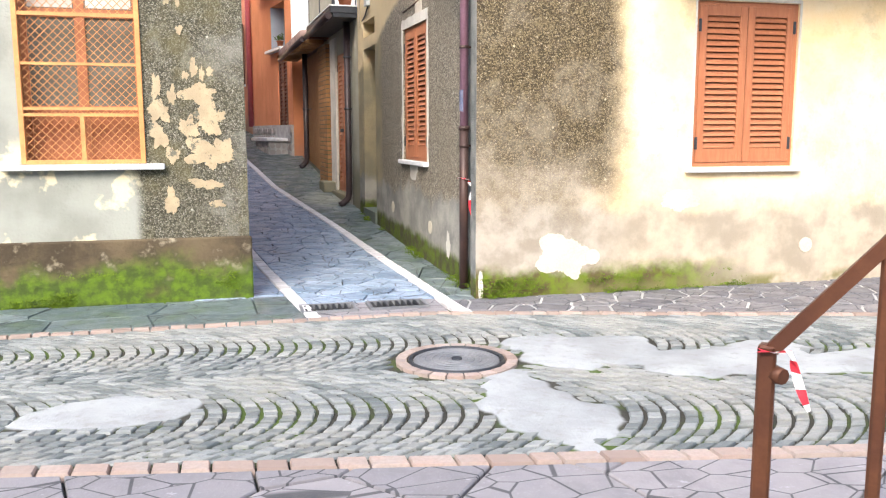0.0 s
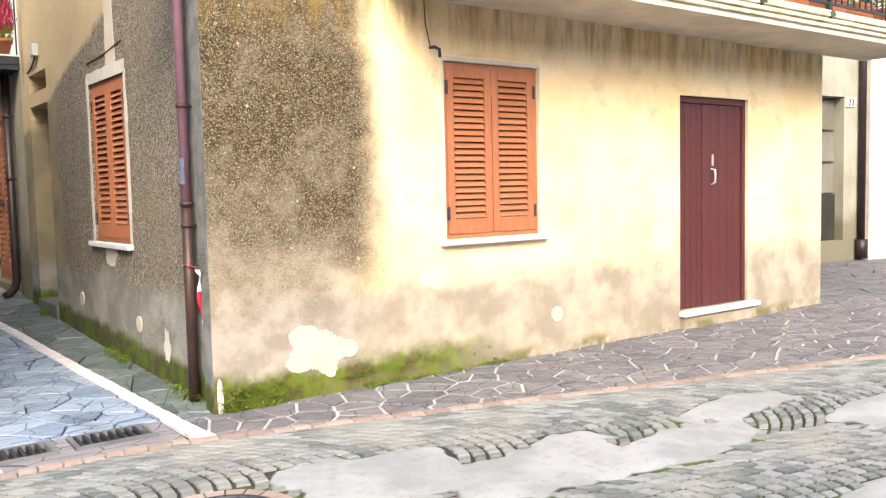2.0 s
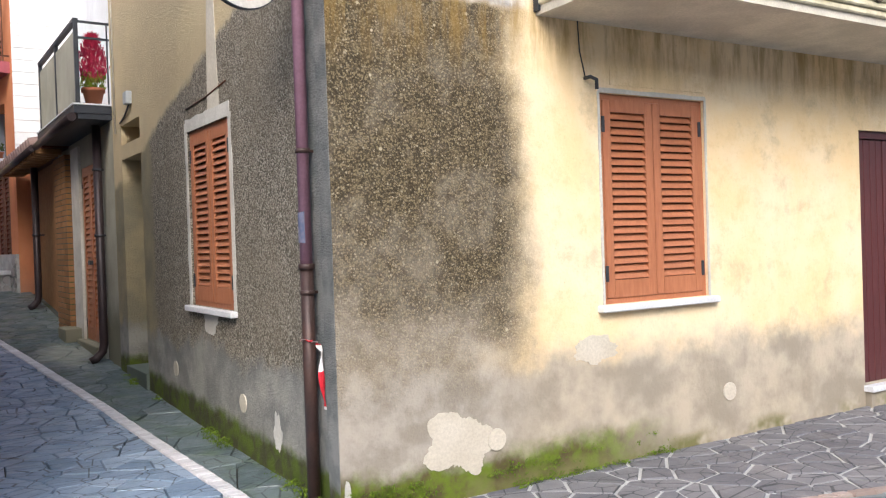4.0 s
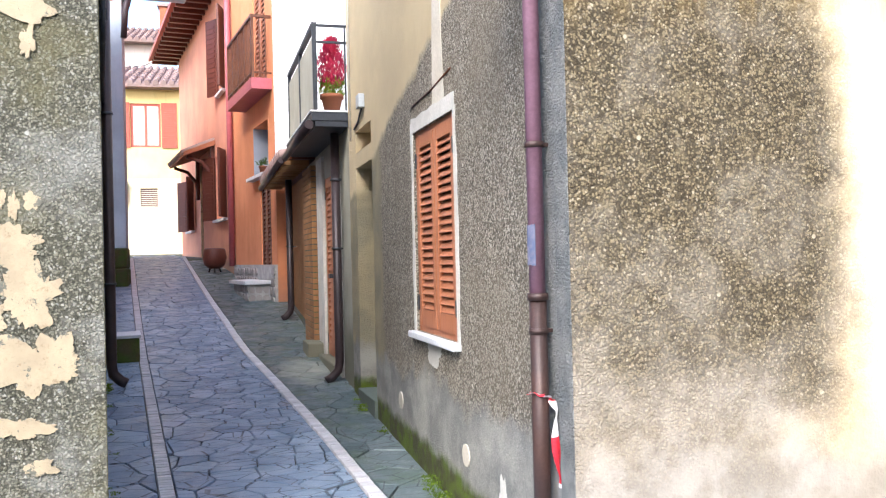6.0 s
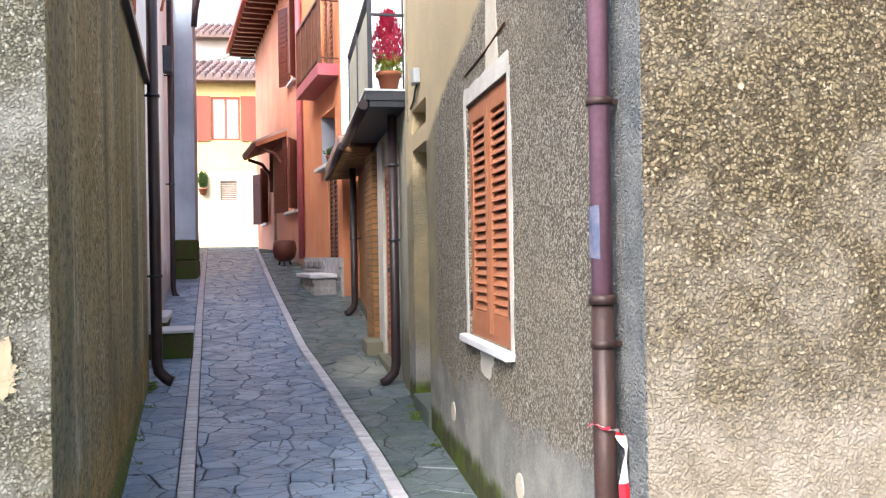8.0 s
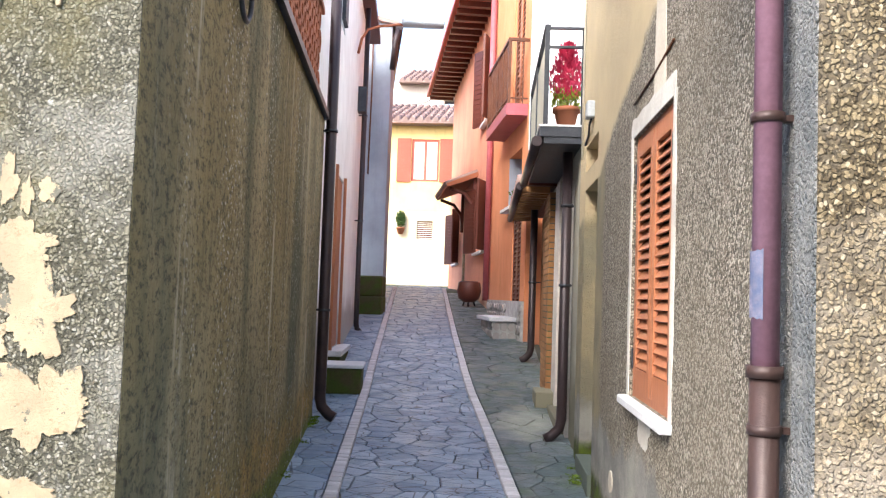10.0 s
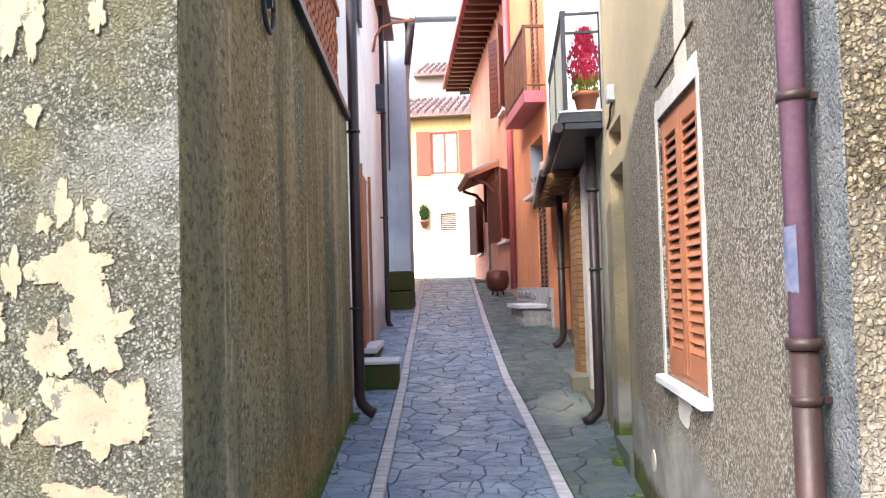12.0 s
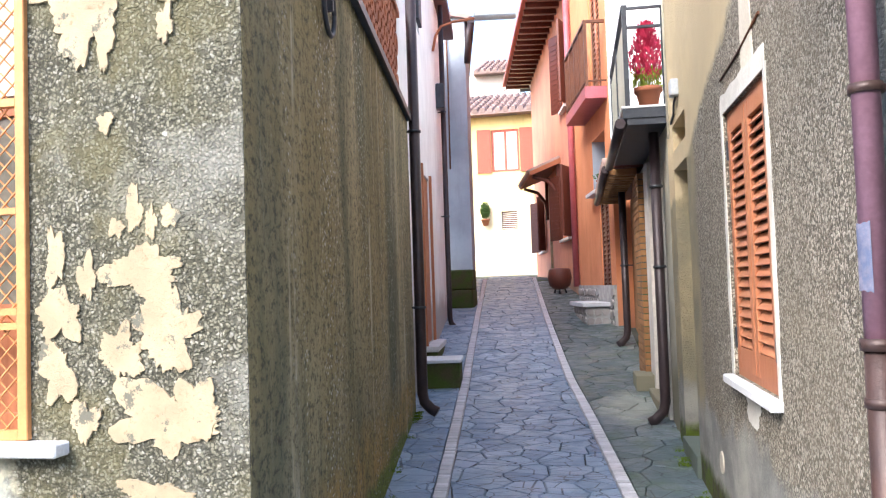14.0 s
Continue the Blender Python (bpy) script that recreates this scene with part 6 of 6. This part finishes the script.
inner = crazy_paving(-3.0, 2.3, 5.78, 29.0, 0.28, 0.19, [beside(kerb_r, 1, -0.055), beside(kerb_l, -1, -0.055), (0, -1, -6.17)], 0.010, 5)
lay("alley_paving", "irregular blue-grey slate flagstones of the alley", inner, M_SLATE, (1.2, 9, 0.3), near=lambda c: c[0][1])
rgt = crazy_paving(-1.0, 3.0, 5.70, 24.0, 0.42, 0.30, [beside(kerb_r, -1, -0.055), (1, 0.038, 2.42 + 0.038 * 6.055 + 0.02), (0, -1, -6.055), beside(kerb_r, 1, 1.3)], 0.010, 6)
lay("alley_margin", "mossy dark slate flagstones beside the alley wall", rgt, M_SLATE_GREEN, (2.0, 9, 0.3), near=lambda c: c[0][1], limit=200)
lft = crazy_paving(-4.5, 1.0, 5.70, 26.0, 0.42, 0.30, [beside(kerb_l, 1, -0.055), beside(kerb_l, -1, 1.2), (0, -1, -6.48)], 0.010, 7)
lft = [c for c in lft if c[0][1] < 6.7 or c[0][0] > 0.3 - 0.148 * (c[0][1] - 6.53)]
lay("alley_margin", "dark slate flagstones along the damp wall", lft, M_SLATE, (0.3, 9, 0.3), near=lambda c: c[0][1], limit=200)
walkway = crazy_paving(2.1, 16.0, 1.5, 9.0, 0.27, 0.18, [(0, 1, 6.05), (-0.28, -1, -(5.62 + 0.28 * 1.9) - 0.05), beside(kerb_r, -1, -0.055)], 0.020, 9)
beyond = crazy_paving(9.4, 18.0, 5.9, 9.2, 0.5, 0.4, [(0, -1, -6.06), (-1, 0, -9.4)], 0.016, 19)
lay("pavement_front", "grey crazy paving with pale mortar joints by the ochre house", walkway + beyond, M_FLAG, (4.0, 5.5, 0.3), near=lambda c: c[0][0])
tagged(part("pavement_bed", boxed(Frame(2.1, 5.56, 1, -0.28, 0.28, 1), 0.0, 16.0, 0.03, 3.5, 0.2, 0.306), M_VEIN), "pale mortar bed under crazy paving", "pavement", kind="structure")
nearp = crazy_paving(-7.0, 12.0, -3.0, 4.6, 0.62, 0.42, [(0.19, 1, 3.03 + 0.19 * 1.29 - 0.06)], 0.012, 12)
lay("pavement_near", "large pale grey flagstones on the near side", nearp, M_NEARFLAG, (1.0, 1.5, 0.3), near=lambda c: abs(c[0][0] - 1.5) + abs(c[0][1] - 2.5))
leftp = crazy_paving(-8.0, 1.0, 5.60, 6.6, 0.8, 0.5, [(0, -1, -5.70), (0, 1, 6.475), beside(kerb_l, 1, -0.055)], 0.008, 14)
lay("pavement_left", "smooth dark grey slabs at the left house's foot", leftp, M_SLATE_GREEN, (-2.0, 6.0, 0.3))


def strip(name, label, fx, y0, y1, across, length, rows, base, limit=300):
    """Small pale setts in line along the alley."""
    t = thing(name, base, label, "kerb", kind="structure")
    rnd = random.Random(int(y0 * 10) + int(across * 1000))
    y, n, rest = y0, 0, bmesh.new()
    while y < y1:
        l = length * rnd.uniform(0.85, 1.15)
        a = [(fx(y) - across / 2 + 0.003, y), (fx(y) + across / 2 - 0.003, y), (fx(y + l) + across / 2 - 0.003, y + l - 0.007), (fx(y + l) - across / 2 + 0.003, y + l - 0.007)]
        bm = bmesh.new() if n < limit else rest
        flag(bm, a, rnd, 0.008)
        if n < limit:
            part("sett", bm, M_SETT, t)
        y, n = y + l, n + 1
    if n > limit:
        tagged(part("sett_rest", rest, M_SETT, t), kind="stuff")
    else:
        rest.free()
    return t


strip("kerb_strip_left", "narrow line of pale pinkish setts along the alley", kerb_l, 5.73, 26.0, 0.10, 0.055, 1, (0.5, 8, 0.3))
strip("kerb_strip_right", "narrow line of pale pinkish setts along the alley", kerb_r, 5.62, 26.0, 0.10, 0.055, 1, (1.8, 8, 0.3))


def cross_strip(name, label, fy, x0, x1, width, length, base):
    t = thing(name, base, label, "kerb", kind="structure")
    rnd = random.Random(int(width * 991))
    x = x0
    while x < x1:
        l = length * rnd.uniform(0.7, 1.3)
        a, b = fy(x), fy(x + l)
        bm = bmesh.new()
        j = rnd.uniform(-0.006, 0.006)
        flag(bm, [(x + 0.004, a - width / 2 + j), (x + l - 0.004, b - width / 2 + j), (x + l - 0.004, b + width / 2 + j), (x + 0.004, a + width / 2 + j)], rnd, 0.010)
        part("kerb_stone", bm, M_KERB, t)
        x += l
    return t


cross_strip("kerb_far", "thin row of pale kerb stones across the alley mouth", lambda x: street_far(x) + 0.03, -7.0, 14.0, 0.055, 0.12, (2, 5.6, 0.3))
cross_strip("kerb_near", "row of pink and pale kerb stones along the street", lambda x: street_near(x), -7.0, 12.0, 0.09, 0.15, (2, 3, 0.3))

# worn mortar fills where the setts have vanished
FILLS = [(2.55, 4.45, 0.62, 0.45), (3.25, 4.12, 0.75, 0.36), (4.05, 3.85, 0.85, 0.28), (1.95, 3.5, 0.33, 0.75), (0.0, 4.0, 0.5, 0.28), (4.9, 4.1, 0.7, 0.2), (5.8, 3.5, 1.1, 0.3), (4.2, 2.85, 0.5, 0.15), (7.6, 3.2, 1.4, 0.4)]


def filled(x, y):
    w = 0.45 * noise.noise((x * 2.2, y * 2.2, 3.0)) + 0.25 * noise.noise((x * 7, y * 7, 8.0))
    return max(1 - math.hypot((x - a) / ra, (y - b) / rb) for a, b, ra, rb in FILLS) + w


bm = bmesh.new()
SX0, SX1, NS = -7.0, 12.0, 380
rows = []
for i in range(NS + 1):
    x = SX0 + (SX1 - SX0) * i / NS
    a, b = street_near(x) + 0.02, street_far(x) + 0.01
    row = []
    for j in range(61):
        y = a + (b - a) * j / 60
        hole = math.hypot(x - MX, y - MY) < 0.30
        f = filled(x, y)
        row.append(bm.verts.new((x, y, 0.255 if hole else 0.296 + 0.019 * min(1, max(0, f * 5 - 0.5)))))
    rows.append(row)
for a, b in zip(rows, rows[1:]):
    for j in range(60):
        bm.faces.new((a[j], b[j], b[j + 1], a[j + 1])).smooth = True
tagged(part("road", bm, M_MORTAR), "worn mortar bed of the cobbled street with pale fills", "road", kind="structure")

# setts laid in arcs, two bands wide
cob = thing("cobbles", (1.5, 4.3, 0.3), "grey stone setts laid in arcs with mossy joints", "cobbles", kind="structure")
rnd = random.Random(77)
setts = []
for band in range(2):
    nrow = 16
    for k in range(-4, 232):
        for j in range(nrow):
            def at(uk, vj):
                v = vj / nrow
                s = 1 - (2 * v - 1) ** 2
                x = SX0 + 0.083 * uk + 0.42 * s
                a, b = street_near(x) + 0.06, street_far(x) - 0.01
                h = (b - a) / 2
                return (x, a + h * (band + v))
            e, g = 0.085, 0.10
            q = [at(k + e + rnd.uniform(0, 0.07), j + g + rnd.uniform(0, 0.07)), at(k + 1 - e - rnd.uniform(0, 0.07), j + g + rnd.uniform(0, 0.07)),
                 at(k + 1 - e - rnd.uniform(0, 0.07), j + 1 - g - rnd.uniform(0, 0.07)), at(k + e + rnd.uniform(0, 0.07), j + 1 - g - rnd.uniform(0, 0.07))]
            cx, cy = sum(p[0] for p in q) / 4, sum(p[1] for p in q) / 4
            if math.hypot(cx - MX, cy - MY) < 0.39 or cx > SX1 or cx < SX0 or filled(cx, cy) > 0.2 + rnd.uniform(-0.05, 0.05):
                continue
            setts.append((abs(cx - 1.2) + 0.5 * abs(cy - 3.4), q, cx, cy))
setts.sort(key=lambda s: s[0])


def sett(bm, q, cx, cy, rnd):
    h = rnd.uniform(0.306, 0.316)
    lv = []
    for z, k in ((0.27, 1.0), (h - 0.006, 1.0), (h, 0.86)):
        lv.append([bm.verts.new((cx + (x - cx) * k, cy + (y - cy) * k, z)) for x, y in q])
    for a, b in zip(lv, lv[1:]):
        for i in range(4):
            bm.faces.new((a[i], a[(i + 1) % 4], b[(i + 1) % 4], b[i]))
    bm.faces.new(lv[-1])


for _, q, cx, cy in setts[:300]:
    bm = bmesh.new()
    sett(bm, q, cx, cy, rnd)
    part("sett", bm, M_COBBLE, cob)
bm = bmesh.new()
for _, q, cx, cy in setts[300:]:
    sett(bm, q, cx, cy, rnd)
tagged(part("sett_rest", bm, M_COBBLE, cob), kind="stuff")
